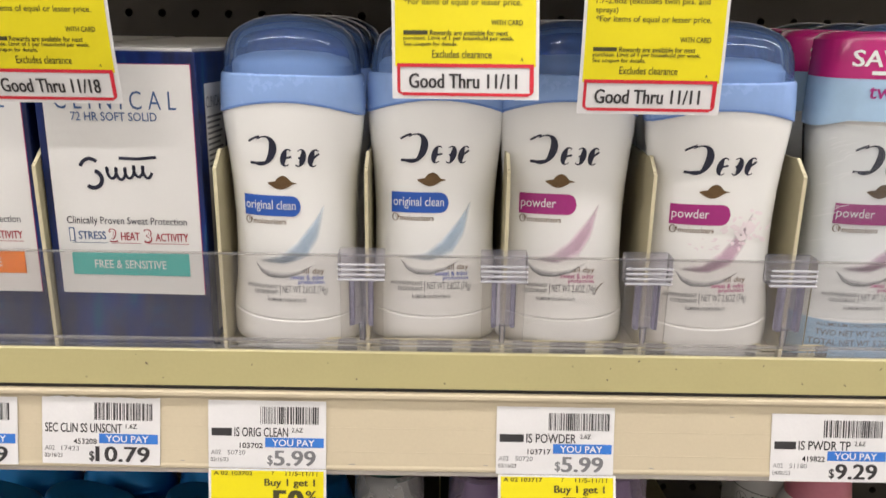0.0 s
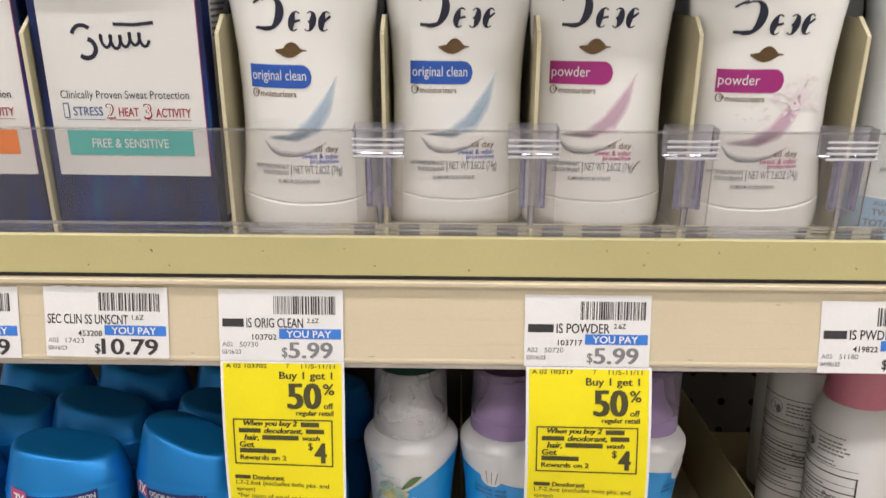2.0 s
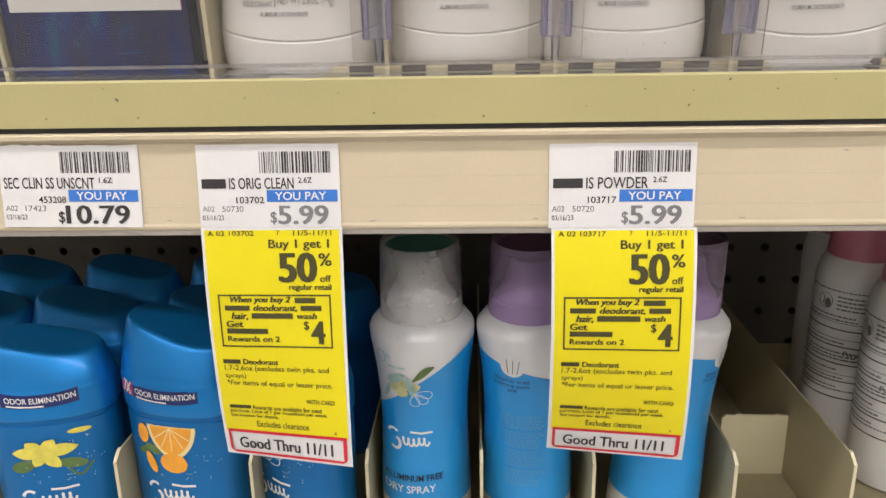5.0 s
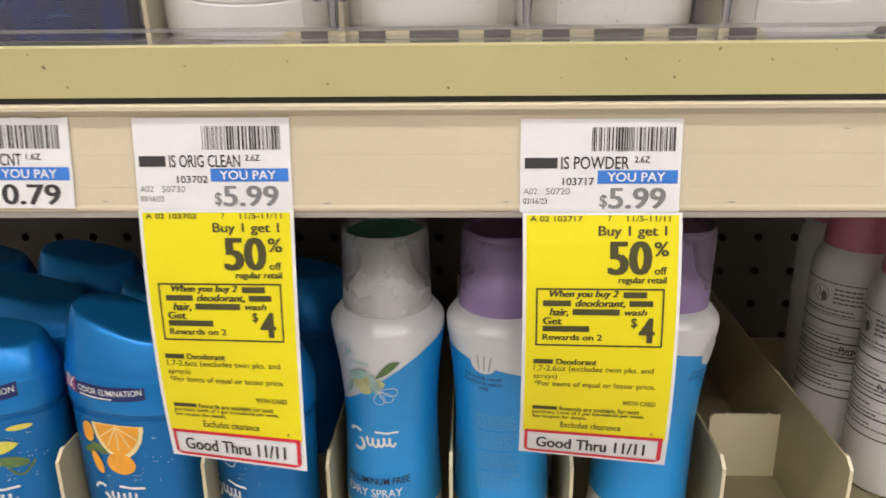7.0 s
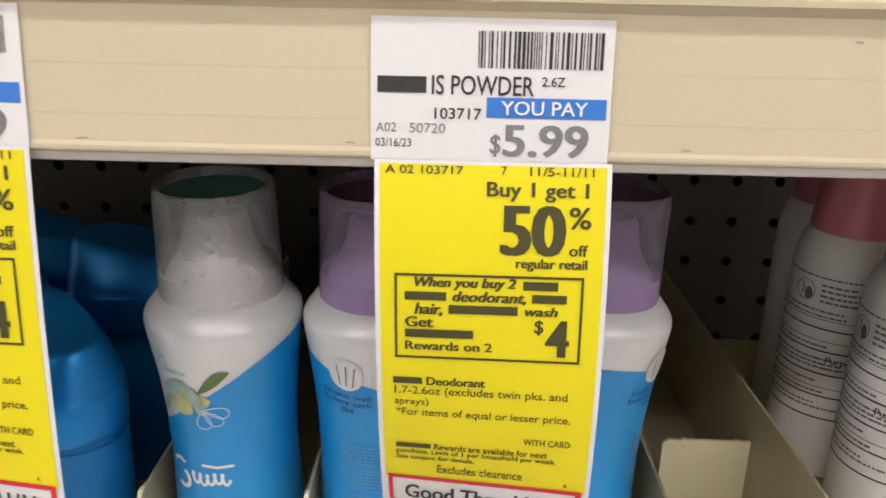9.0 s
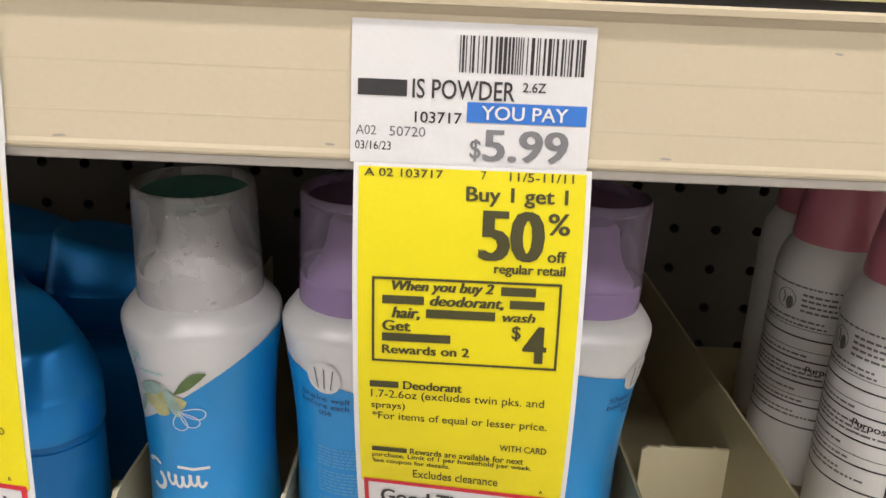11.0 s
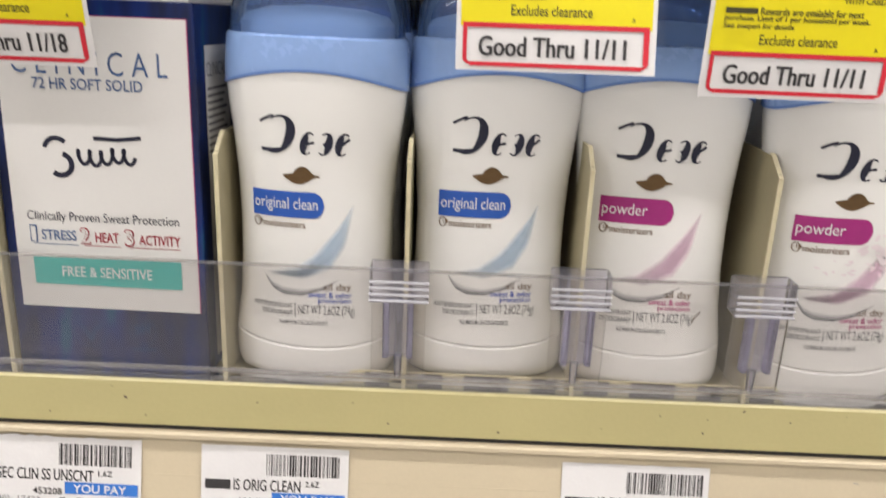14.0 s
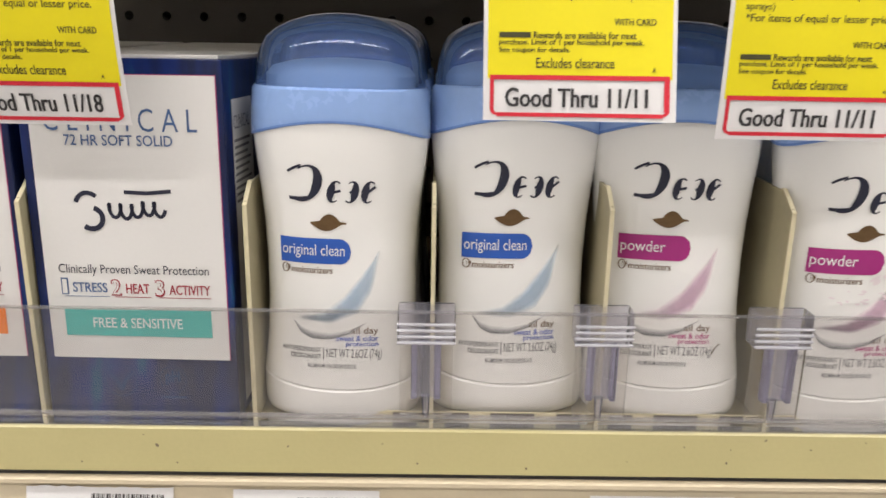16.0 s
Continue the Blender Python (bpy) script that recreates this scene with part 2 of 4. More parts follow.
def extrude(profile, x0, x1):
    """A closed outline in (y, z), run along x."""
    bm = bmesh.new()
    a = [bm.verts.new((x0, y, z)) for y, z in profile]
    b = [bm.verts.new((x1, y, z)) for y, z in profile]
    n = len(profile)
    for i in range(n):
        bm.faces.new((a[i], a[(i + 1) % n], b[(i + 1) % n], b[i]))
    bm.faces.new(a)
    bm.faces.new(b)
    return bm


def rim(a, b, n, k, seg):
    t = 2 * math.pi * k / seg
    c, s = math.cos(t), math.sin(t)
    return a * math.copysign(abs(c) ** (2 / n), c), b * math.copysign(abs(s) ** (2 / n), s)


def loft(rings, seg=48, bend=None, bottom=True, top=True):
    """A body of rounded cross-sections: rings of (z, half width, half depth, squareness)."""
    bm = bmesh.new()
    rows = []
    for z, a, b, n in rings:
        row = []
        for k in range(seg):
            x, y = rim(a, b, n, k, seg)
            row.append(bm.verts.new((x, y, bend(x, y, z) if bend else z)))
        rows.append(row)
    for r, s in zip(rows, rows[1:]):
        for k in range(seg):
            bm.faces.new((r[k], r[(k + 1) % seg], s[(k + 1) % seg], s[k]))
    if bottom:
        bm.faces.new(rows[0])
    if top:
        bm.faces.new(rows[-1])
    return bm


def front(rings, lift=0.0003):
    """Where a print lies on the front of a lofted body: (x, z) to a point."""
    def put(x, z):
        zs = [r[0] for r in rings]
        i = max(0, min(len(zs) - 2, sum(v <= z for v in zs) - 1))
        f = max(0.0, min(1.0, (z - zs[i]) / max(zs[i + 1] - zs[i], 1e-9)))
        a, b, n = (rings[i][k] + f * (rings[i + 1][k] - rings[i][k]) for k in (1, 2, 3))
        u = min(abs(x) / a, 0.999)
        return Vector((x, -b * (1 - u ** n) ** (1 / n) - lift, z))
    return put


def flat(lift=0.0002, y=0.0):
    return lambda x, z: Vector((x, y - lift, z))


def lifted(put, by):
    return lambda x, z: put(x, z) + Vector((0, -by, 0))


# ---- prints ----
LETTERS = {}


def letters(body, bold, shear):
    """The outline of a line of writing, scaled to a unit square."""
    key = (body, bold, shear)
    if key not in LETTERS:
        cu = bpy.data.curves.new("letters", "FONT")
        cu.body, cu.offset, cu.shear, cu.resolution_u = body, bold, shear, 3
        ob = bpy.data.objects.new("letters", cu)
        me = ob.to_mesh()
        co = np.empty(len(me.vertices) * 3)
        me.vertices.foreach_get("co", co)
        co = co.reshape(-1, 3)
        lo, hi = co.min(0), co.max(0)
        LETTERS[key] = ((co - lo) / np.maximum(hi - lo, 1e-6), [tuple(f.vertices) for f in me.polygons])
        ob.to_mesh_clear()
        bpy.data.objects.remove(ob)
        bpy.data.curves.remove(cu)
    return LETTERS[key]


def write(bm, body, x0, z0, x1, z1, put, bold=0.0, shear=0.0, turn=0.0):
    co, faces = letters(body, min(bold, 0.006), shear)
    # heavy strokes: the line is struck three times, a hair apart
    heavy = max(bold - 0.006, 0.0) * (z1 - z0) * 0.95
    for k, s in enumerate((0.0, -1.0, 1.0) if heavy else (0.0,)):
        made = []
        for u, v, _ in co:
            x, z = x0 + heavy + u * (x1 - x0 - 2 * heavy) + s * heavy, z0 + v * (z1 - z0) + turn * u * (x1 - x0)
            made.append(bm.verts.new(put(x, z) + Vector((0, -0.00002 * k, 0))))
        for f in faces:
            bm.faces.new([made[i] for i in f])


def shape(bm, x0, x1, low, high, put, nx=8, nz=3):
    """A filled shape between two curves low(u) and high(u), u from 0 to 1 between x0 and x1."""
    grid = []
    for i in range(nx + 1):
        u = i / nx
        a, b = low(u), high(u)
        grid.append([bm.verts.new(put(x0 + u * (x1 - x0), a + (b - a) * j / nz)) for j in range(nz + 1)])
    for i in range(nx):
        for j in range(nz):
            bm.faces.new((grid[i][j], grid[i + 1][j], grid[i + 1][j + 1], grid[i][j + 1]))


def patch(bm, x0, z0, x1, z1, put, nx=6, nz=3):
    shape(bm, x0, x1, lambda u: z0, lambda u: z1, put, nx, nz)


def oval(bm, cx, cz, rx, rz, put, nx=14, lean=0.0):
    def put2(x, z):
        return put(x + lean * (z - cz), z)
    shape(bm, cx - rx, cx + rx, lambda u: cz - rz * math.sqrt(max(1 - (2 * u - 1) ** 2, 0.0004)),
          lambda u: cz + rz * math.sqrt(max(1 - (2 * u - 1) ** 2, 0.0004)), put2, nx, 3)


def ring(bm, cx, cz, rx, rz, width, put, lean=0.0, seg=24, start=0.0, stop=1.0):
    last = None
    for k in range(seg + 1):
        t = 2 * math.pi * (start + (stop - start) * k / seg)
        w = width * (0.6 + 0.4 * abs(math.cos(t)))
        pair = []
        for s in (0, 1):
            x, z = (rx - s * w) * math.cos(t), (rz - s * w) * math.sin(t)
            pair.append(bm.verts.new(put(cx + x + lean * z, cz + z)))
        if last:
            bm.faces.new((last[0], pair[0], pair[1], last[1]))
        last = pair


def ribbon(bm, points, width, put):
    """A stroke of a given width along points (x, z)."""
    last = None
    for i, (x, z) in enumerate(points):
        ax, az = points[max(i - 1, 0)]
        bx, bz = points[min(i + 1, len(points) - 1)]
        d = math.hypot(bx - ax, bz - az) or 1
        nx, nz = -(bz - az) / d * width / 2, (bx - ax) / d * width / 2
        pair = [bm.verts.new(put(x + nx, z + nz)), bm.verts.new(put(x - nx, z - nz))]
        if last:
            bm.faces.new((last[0], pair[0], pair[1], last[1]))
        last = pair


def printed(name, material, parent, make, label=""):
    bm = bmesh.new()
    make(bm)
    ob = part(name, bm, material, parent, label)
    if name.endswith("_line") or name in ("lettering", "price", "percent_figure"):
        ob["kind"] = "stuff"
    return ob


def script_mark(bm, x0, z0, x1, z1, put, w):
    """A plain looping pen stroke with a bar over its end, in place of a trade mark."""
    L, Hh = x1 - x0, z1 - z0
    head = [(x0 + L * (0.10 + 0.16 * math.cos(t) * (1 - 0.2 * t / 4)), z0 + Hh * (0.50 + 0.40 * math.sin(t))) for t in [0.9 + 0.18 * k for k in range(11)]]
    tail = [(x0 + L * (0.13 + 0.12 * math.cos(t)), z0 + Hh * (0.28 + 0.26 * math.sin(t))) for t in [1.3 - 0.2 * k for k in range(19)]]
    ribbon(bm, head, w, put)
    ribbon(bm, tail, w * 1.15, put)
    loops = []
    for i in range(97):
        u = i / 96
        t = 2 * math.pi * (u * 5 + 0.25)
        loops.append((x0 + L * (0.30 + 0.60 * u + 0.028 * math.sin(t)), z0 + Hh * (0.44 + 0.10 * u + 0.17 * -math.cos(t) + 0.03 * math.sin(t / 3))))
    ribbon(bm, loops, w * 0.8, put)
    ribbon(bm, [(x0 + L * 0.50, z0 + Hh * 0.93), (x0 + L * 0.75, z0 + Hh * 0.91), (x1, z0 + Hh * 0.97)], w * 0.85, put)


def crescent(bm, cx, cz, rx, rz, width, put, lean, flip=1):
    last = None
    for k in range(25):
        t = math.pi * (-0.72 + 1.44 * k / 24)
        w = width * (0.25 + 0.75 * max(math.cos(t * 0.72), 0))
        pair = []
        for s in (0, 1):
            x, z = (rx - s * w) * math.cos(t) * flip, (rz - s * w * 0.4) * math.sin(t)
            pair.append(bm.verts.new(put(cx + x + lean * z, cz + z)))
        if last:
            bm.faces.new((last[0], pair[0], pair[1], last[1]))
        last = pair


def word_mark(bm, x0, z0, x1, z1, put):
    """A plain row of leaning crescents, one large and three small, in place of a trade mark."""
    L, Hh = x1 - x0, z1 - z0
    crescent(bm, x0 + 0.21 * L, z0 + 0.5 * Hh, 0.185 * L, 0.5 * Hh, 0.0034, put, 0.22)
    ribbon(bm, [(x0 + L * (0.02 + 0.03 * k), z0 + Hh * (0.80 + 0.05 * k - 0.003 * k * k)) for k in range(6)], 0.0009, put)
    ribbon(bm, [(x0 + L * (0.03 + 0.05 * k), z0 + Hh * (0.10 - 0.02 * k + 0.006 * k * k)) for k in range(5)], 0.0012, put)
    for k in range(3):
        c = x0 + (0.525 + 0.185 * k) * L
        crescent(bm, c, z0 + 0.3 * Hh, 0.080 * L, 0.3 * Hh, 0.0027, put, 0.2, -1 if k != 1 else 1)
        ribbon(bm, [(c - 0.02 * L, z0 + 0.28 * Hh), (c + 0.07 * L, z0 + (0.33 + 0.06 * k) * Hh)], 0.0009, put)


def bird_mark(bm, x0, z0, x1, z1, put):
    """A plain leaf-like emblem: two pointed lobes."""
    L, Hh = x1 - x0, z1 - z0
    shape(bm, x0, x1, lambda u: z0 + Hh * (0.42 - 0.42 * math.sin(math.pi * min(u * 1.15, 1))), lambda u: z0 + Hh * (0.5 + 0.12 * math.sin(math.pi * u)), put, 12, 2)
    shape(bm, x0 + 0.25 * L, x0 + 0.85 * L, lambda u: z0 + Hh * 0.5, lambda u: z0 + Hh * (0.52 + 0.48 * math.sin(math.pi * min(u * 1.05, 1)) ** 0.7), put, 10, 2)


# ---- the place: room round the aisle ----
X0, X1 = -3.0, 3.2
BACK = 0.28
tagged(part("floor", box(X0, X1, -2.4, 0.4, -1.25, -1.2), "floor"), "pale speckled store floor tiles", "floor", kind="structure")
tagged(part("ceiling", box(X0, X1, -2.4, 0.4, 1.5, 1.55), "ceiling"), "white ceiling panels over the aisle", "ceiling", kind="structure")
tagged(part("wall_south", box(X0, X1, -2.45, -2.4, -1.2, 1.5), "wall"), "plain far side of the aisle", "wall", kind="structure")
tagged(part("wall_north", box(X0, X1, 0.4, 0.45, -1.2, 1.5), "wall"), "plain wall behind the shelving", "wall", kind="structure")
tagged(part("wall_west", box(X0 - 0.05, X0, -2.4, 0.4, -1.2, 1.5), "wall"), "plain end of the aisle", "wall", kind="structure")
tagged(part("wall_east", box(X1, X1 + 0.05, -2.4, 0.4, -1.2, 1.5), "wall"), "plain end of the aisle", "wall", kind="structure")
for lx, ly in LAMPS:
    fix = thing("ceiling_light", pose(lx, ly, 1.5), "long white fluorescent strip light on the ceiling", "ceiling light", "strip lights")
    part("frame", box(-1.15, 1.15, -0.09, 0.09, -0.03, 0, 0.004), "paper", fix)
    part("diffuser", box(-1.12, 1.12, -0.065, 0.065, -0.045, -0.028, 0.004), "glow", fix)

# ---- pegboard back ----
SX0, SX1 = -0.56, 0.86
PITCH = 0.0254
bm = bmesh.new()
px0, pz0 = -0.1106 - 14.5 * PITCH, 0.2025 - 18.5 * PITCH
for i in range(44):
    for j in range(21):
        cx, cz = px0 + (i + 0.5) * PITCH, pz0 + (j + 0.5) * PITCH
        h = PITCH / 2
        outer, inner, deep = [], [], []
        for k in range(8):
            t = math.pi / 4 * k
            c, s = math.cos(t), math.sin(t)
            q = max(abs(c), abs(s))
            outer.append(bm.verts.new((cx + h * c / q, BACK, cz + h * s / q)))
            inner.append(bm.verts.new((cx + 0.0032 * c, BACK, cz + 0.0032 * s)))
            deep.append(bm.verts.new((cx + 0.0032 * c, BACK + 0.018, cz + 0.0032 * s)))
        for k in range(8):
            n = (k + 1) % 8
            bm.faces.new((outer[k], outer[n], inner[n], inner[k]))
            bm.faces.new((inner[k], inner[n], deep[n], deep[k]))
bmesh.ops.remove_doubles(bm, verts=bm.verts, dist=1e-5)
peg = tagged(part("pegboard", bm, "peg"), "dark taupe pegboard with round holes behind the shelves", "pegboard", kind="structure")
# added black sheet, coloured to make the holes look deep and unlit
part("shade_sheet", box(px0, px0 + 44 * PITCH, BACK + 0.018, BACK + 0.025, pz0, pz0 + 21 * PITCH), "hole_shade", peg)


# ---- shelves ----
RISE = 0.115
LEAN = math.degrees(math.atan(RISE))  # what stands on the sloping deck leans forward with it


def deck(y):
    """The height of the main shelf, whose deck rises a little to the back."""
    return 0.024 + RISE * max(y - 0.010, 0.0)


def shelf(dy, dz, label):
    """A metal shelf with an olive front edge and a cream ticket moulding under it."""
    s = thing("store_shelf", pose(0, dy, dz), label, "shelf", "store shelves")
    end = BACK - dy - 0.002
    part("deck", extrude([(0.004, 0.018), (0.004, 0.024), (0.010, 0.024), (end, 0.024 + RISE * (end - 0.010)), (end, 0.018 + RISE * (end - 0.010))], SX0, SX1), "tan", s)
    part("front_edge", extrude([(0.0, 0.0068), (0.0, 0.0232), (0.0008, 0.024), (0.012, 0.024), (0.012, 0.0068)], SX0, SX1), "olive", s, "olive-beige enamelled front edge")
    # near-black strip: the shade of the gap is put into its colour
    part("gap_shade_strip", box(SX0, SX1, 0.0018, 0.010, 0.0035, 0.0072), "gap_shade", s)
    a = math.tan(radians(6))
    prof = [(-0.0012, 0.0046), (-0.0020, 0.0040), (-0.0020, 0.0026), (-0.0002, 0.0022), (0.0002, 0.0014), (0.0006, 0.0004)]
    prof += [(0.0006 - a * 0.0300, -0.0298), (-0.0027, -0.0302), (-0.0029, -0.0308), (-0.0029, -0.0316), (-0.0026, -0.0322), (0.0, -0.0322), (0.004, 0.0), (0.004, 0.0046)]
    part("ticket_moulding", extrude(prof, SX0, SX1), "cream", s, "cream plastic ticket moulding with fine ridges")
    for z in (-0.0125, -0.0235):
        y = 0.0006 - a * -z
        part("ridge", box(SX0, SX1, y - 0.00006, y + 0.0004, z - 0.0003, z + 0.0003), "cream", s)
    part("bottom_edge", box(SX0, SX1, -0.0024, 0.004, -0.0346, -0.0322, 0.0004), "grey_edge", s, "grey bottom edge")
    return s


main = shelf(0, 0, "cream and olive store shelf with price tags along its front")
shelf(-0.034, 0.268, "cream store shelf above the deodorants")
K = 0.96


def low(x, y, z, turn=0.0, sized=False, lean=0.0):
    """The pose of a thing on the lower shelf, drawn up towards the shelf's front."""
    m = pose(0.107 + K * (x - 0.107), -0.276 + K * (y + 0.276), 0.0433 + K * (z - 0.0433), lean, 0, turn)
    return m @ Matrix.Scale(K, 4) if sized else m


LOW_Z = low(0, 0, -0.215).translation.z
lower = tagged(part("store_shelf", box(SX0, SX1, 0.0, BACK - 0.002, LOW_Z - 0.008, LOW_Z), "tan"), "tan metal lower shelf under the sprays", "shelf", "store shelves")
rng = random.Random(4)
known = [(-0.0273, 0.017), (0.055, 0.0185), (0.108, 0.0095), (0.196, 0.0215), (0.182, 0.0125), (0.213, 0.018), (0.166, 0.0185), (0.233, 0.021)]
spots = known + [(rng.uniform(-0.15, 0.4), rng.uniform(0.009, 0.022)) for _ in range(14)]
bm = bmesh.new()
for i, (x, z) in enumerate(spots):
    r = 0.0006 if i == 0 else rng.uniform(0.0002, 0.00045)
    oval(bm, x, z, r, r * rng.uniform(0.6, 1.6), flat(0.00015), 6, rng.uniform(-0.8, 0.8))
scuffs = bmesh.new()
for x, z, w in ((0.066, -0.0292, 0.0016), (0.1275, -0.0288, 0.0012), (-0.012, -0.0285, 0.0010), (0.204, -0.0290, 0.0013), (0.24, -0.0045, 0.0010)):
    oval(scuffs, x, z, w, 0.00028, flat(0.0002, 0.0006 - math.tan(radians(6)) * -z), 8, rng.uniform(-2, 2))
part("scuff", scuffs, "grey_edge", main, "small brown scuffs")["kind"] = "stuff"
specks = part("speck", bm, "speck", main)
specks["kind"] = "stuff"


# ---- clear fence along the front, with its divider clips ----
fence = thing("shelf_fence", pose(0, 0.0035, 0.024, LEAN), "clear acrylic fence strip along the shelf front", "shelf fence")
part("panel", box(SX0, SX1, -0.0008, 0.0008, 0.002, 0.0445), "acrylic", fence)
part("top_edge", box(SX0, SX1, -0.0009, 0.0009, 0.0445, 0.0452), "acrylic_edge", fence, "bright cut top edge")
part("foot", box(SX0, SX1, -0.0028, 0.0055, 0.0002, 0.0018), "acrylic_edge", fence, "clear foot strip")
part("foot_rib", box(SX0, SX1, -0.0022, -0.0010, 0.0042, 0.0054), "acrylic_edge", fence)

strip = part("slotted_strip", box(0.043, SX1, 0.0050, 0.0057, 0.0003, 0.0034), "tan_light", fence, "cream strip with dark slots")
for k in range(12):
    for a, w in ((0.0778, 0.0090), (0.0949, 0.0165), (0.1198, 0.0090)):
        x = a - 0.0615 + 0.0615 * k
        if 0.050 < x < 0.5:
            # no opening is cut: a brown box carries the slot's shade as colour
            part("slot", box(x, x + w, 0.0046, 0.0049, 0.0006, 0.0031), "slot_shade", strip)

UPPER_DIV = (-0.1340, -0.0700, 0.0076, 0.0727, 0.1342, 0.1972, 0.2617, 0.3330)
LOWER_DIV = (-0.1385, -0.0712, -0.0047, 0.0519, 0.1071, 0.1608, 0.2275, 0.2827)


def divider(x, z, height, depth, y, chamfer, lean=0.0):
    d = thing("shelf_divider", pose(x, y, z, lean), "thin tan board divider standing between the products", "shelf divider", "shelf dividers")
    t = 0.0011
    part("plate", extrude([(0, 0), (0, height - chamfer), (0.0007, height - chamfer + 0.001), (chamfer * 1.5, height), (depth, height), (depth, 0), (0.004, 0)], -t / 2, t / 2), "tan", d)
    part("edge", extrude([(-0.0007, 0), (-0.0007, height - chamfer), (chamfer * 1.5, height + 0.0007), (chamfer * 1.5 + 0.002, height + 0.0007), (chamfer * 1.5, height), (0, height - chamfer), (0, 0)], -t / 2 - 0.0002, t / 2 + 0.0002), "tan_light", d, "pale cut front edge")
    return d


for x in UPPER_DIV:
    divider(x, 0.0242, 0.0885, 0.245, 0.0056, 0.006, LEAN)
for x in LOWER_DIV:
    lx, ly, lz = low(x, 0.040, -0.215).translation
    divider(lx, lz, 0.057 * K, 0.235, ly, 0.003)


def clip(x):
    c = thing("divider_clip", pose(x, 0.0, 0.024, LEAN), "clear lilac plastic clip holding a divider to the fence", "clip", "divider clips")
    part("saddle", box(-0.0102, 0.0102, -0.0012, 0.0078, 0.0340, 0.0470, 0.0008), "lilac", c)
    for z in (0.0343, 0.0366, 0.0389, 0.0412):
        part("rib", box(-0.0104, 0.0104, -0.0022, -0.0010, z, z + 0.0011, 0.0004), "rib", c)
    part("plate", box(-0.0095, 0.0095, 0.0005, 0.0018, 0.006, 0.0340), "acrylic", c)
    for s in (-1, 1):
        part("channel", box(s * 0.0042 - 0.0011, s * 0.0042 + 0.0011, -0.0026, 0.0018, 0.0135, 0.0345, 0.0005), "lilac_deep", c)
    part("channel_back", box(-0.0050, 0.0050, 0.0008, 0.0016, 0.0130, 0.0348), "lilac", c)
    bm = bmesh.new()
    bmesh.ops.create_cone(bm, segments=14, radius1=0.0012, radius2=0.0016, depth=0.008, cap_ends=True)
    bmesh.ops.translate(bm, verts=bm.verts, vec=(0, 0.001, 0.0095))
    part("pin", bm, "lilac", c, "clear round pin", True)
    return c


for x in (0.0706, 0.1334, 0.1967, 0.2600):
    clip(x)


# ---- price tags on the moulding ----
def price_tag(x, z, name, size, code, place, date, price, bar=0.0, torn=False, tilt=0.0, ink="grey_ink"):
    """A white shelf ticket; the maker's word at the head of its line is a plain bar."""
    W, Ht = 0.054, 0.0316
    g = thing("price_tag", pose(x, 0.0003, z, -6, tilt, 0), "white paper price tag with barcode and blue band", "price tag", "price tags")
    bm = bmesh.new()
    n = 20
    top = [(W * i / n, 0.0 - (rng.uniform(0, 0.0007) if torn else rng.uniform(0, 0.0001))) for i in range(n + 1)]
    for y in (-0.0001, -0.0004):
        vs = [bm.verts.new((u, y, v)) for u, v in top] + [bm.verts.new((W, y, -Ht)), bm.verts.new((0, y, -Ht))]
        bm.faces.new(vs)
    part("paper", bm, "paper", g)
    put = flat(0.00055)
    mm = 0.001

    def bars(bm):
        u = 23.9
        while u < 51.0:
            w = rng.choice((0.25, 0.25, 0.5, 0.75))
            patch(bm, u * mm, -10.8 * mm, (u + w) * mm, -2.8 * mm, put, 1, 1)
            u += w + rng.choice((0.28, 0.28, 0.5, 0.7))
    printed("barcode", "black", g, bars)["kind"] = "stuff"
    band = printed("price_band", "band_blue", g, lambda b: patch(b, 26.1 * mm, -21.7 * mm, 53.0 * mm, -17.2 * mm, put, 1, 1), "blue price band")
    printed("lettering", "white_ink", band, lambda b: write(b, "YOU PAY", 29.3 * mm, -21.0 * mm, 48.8 * mm, -17.9 * mm, flat(0.0008), 0.015))
    u0 = 1.4 + bar
    if name:
        printed("name_line", "black", g, lambda b: write(b, name, u0 * mm, -16.8 * mm, 36.6 * mm, -12.5 * mm, put, 0.012))
    if bar:
        printed("name_bar", "black", g, lambda b: patch(b, 1.5 * mm, -16.5 * mm, (bar + 0.2) * mm, -12.9 * mm, put, 1, 1))
    printed("size_line", "black", g, lambda b: write(b, size, 38.3 * mm, -14.6 * mm, 43.5 * mm, -12.5 * mm, put, 0.01))
    if code:
        printed("code_line", "black", g, lambda b: write(b, code, 14.4 * mm, -22.2 * mm, 25.0 * mm, -19.7 * mm, put, 0.01))
    printed("place_line", "grey_ink", g, lambda b: write(b, "A02", 1.2 * mm, -25.3 * mm, 5.8 * mm, -23.2 * mm, put))
    if place:
        printed("place_line", "grey_ink", g, lambda b: write(b, place, 8.8 * mm, -25.4 * mm, 16.9 * mm, -23.2 * mm, put))
    if date:
        printed("date_line", "black", g, lambda b: write(b, date, 1.1 * mm, -28.6 * mm, 9.2 * mm, -26.7 * mm, put))
    wide = 5.6 if len(price) > 4 else 0.0
    printed("currency_sign", ink, g, lambda b: write(b, "$", (27.1 - wide) * mm, -30.4 * mm, (29.6 - wide) * mm, -25.4 * mm, put, 0.02))
    printed("price", ink, g, lambda b: write(b, price, (30.0 - wide) * mm, -30.3 * mm, 49.4 * mm, -23.1 * mm, put, 0.045))
    return g


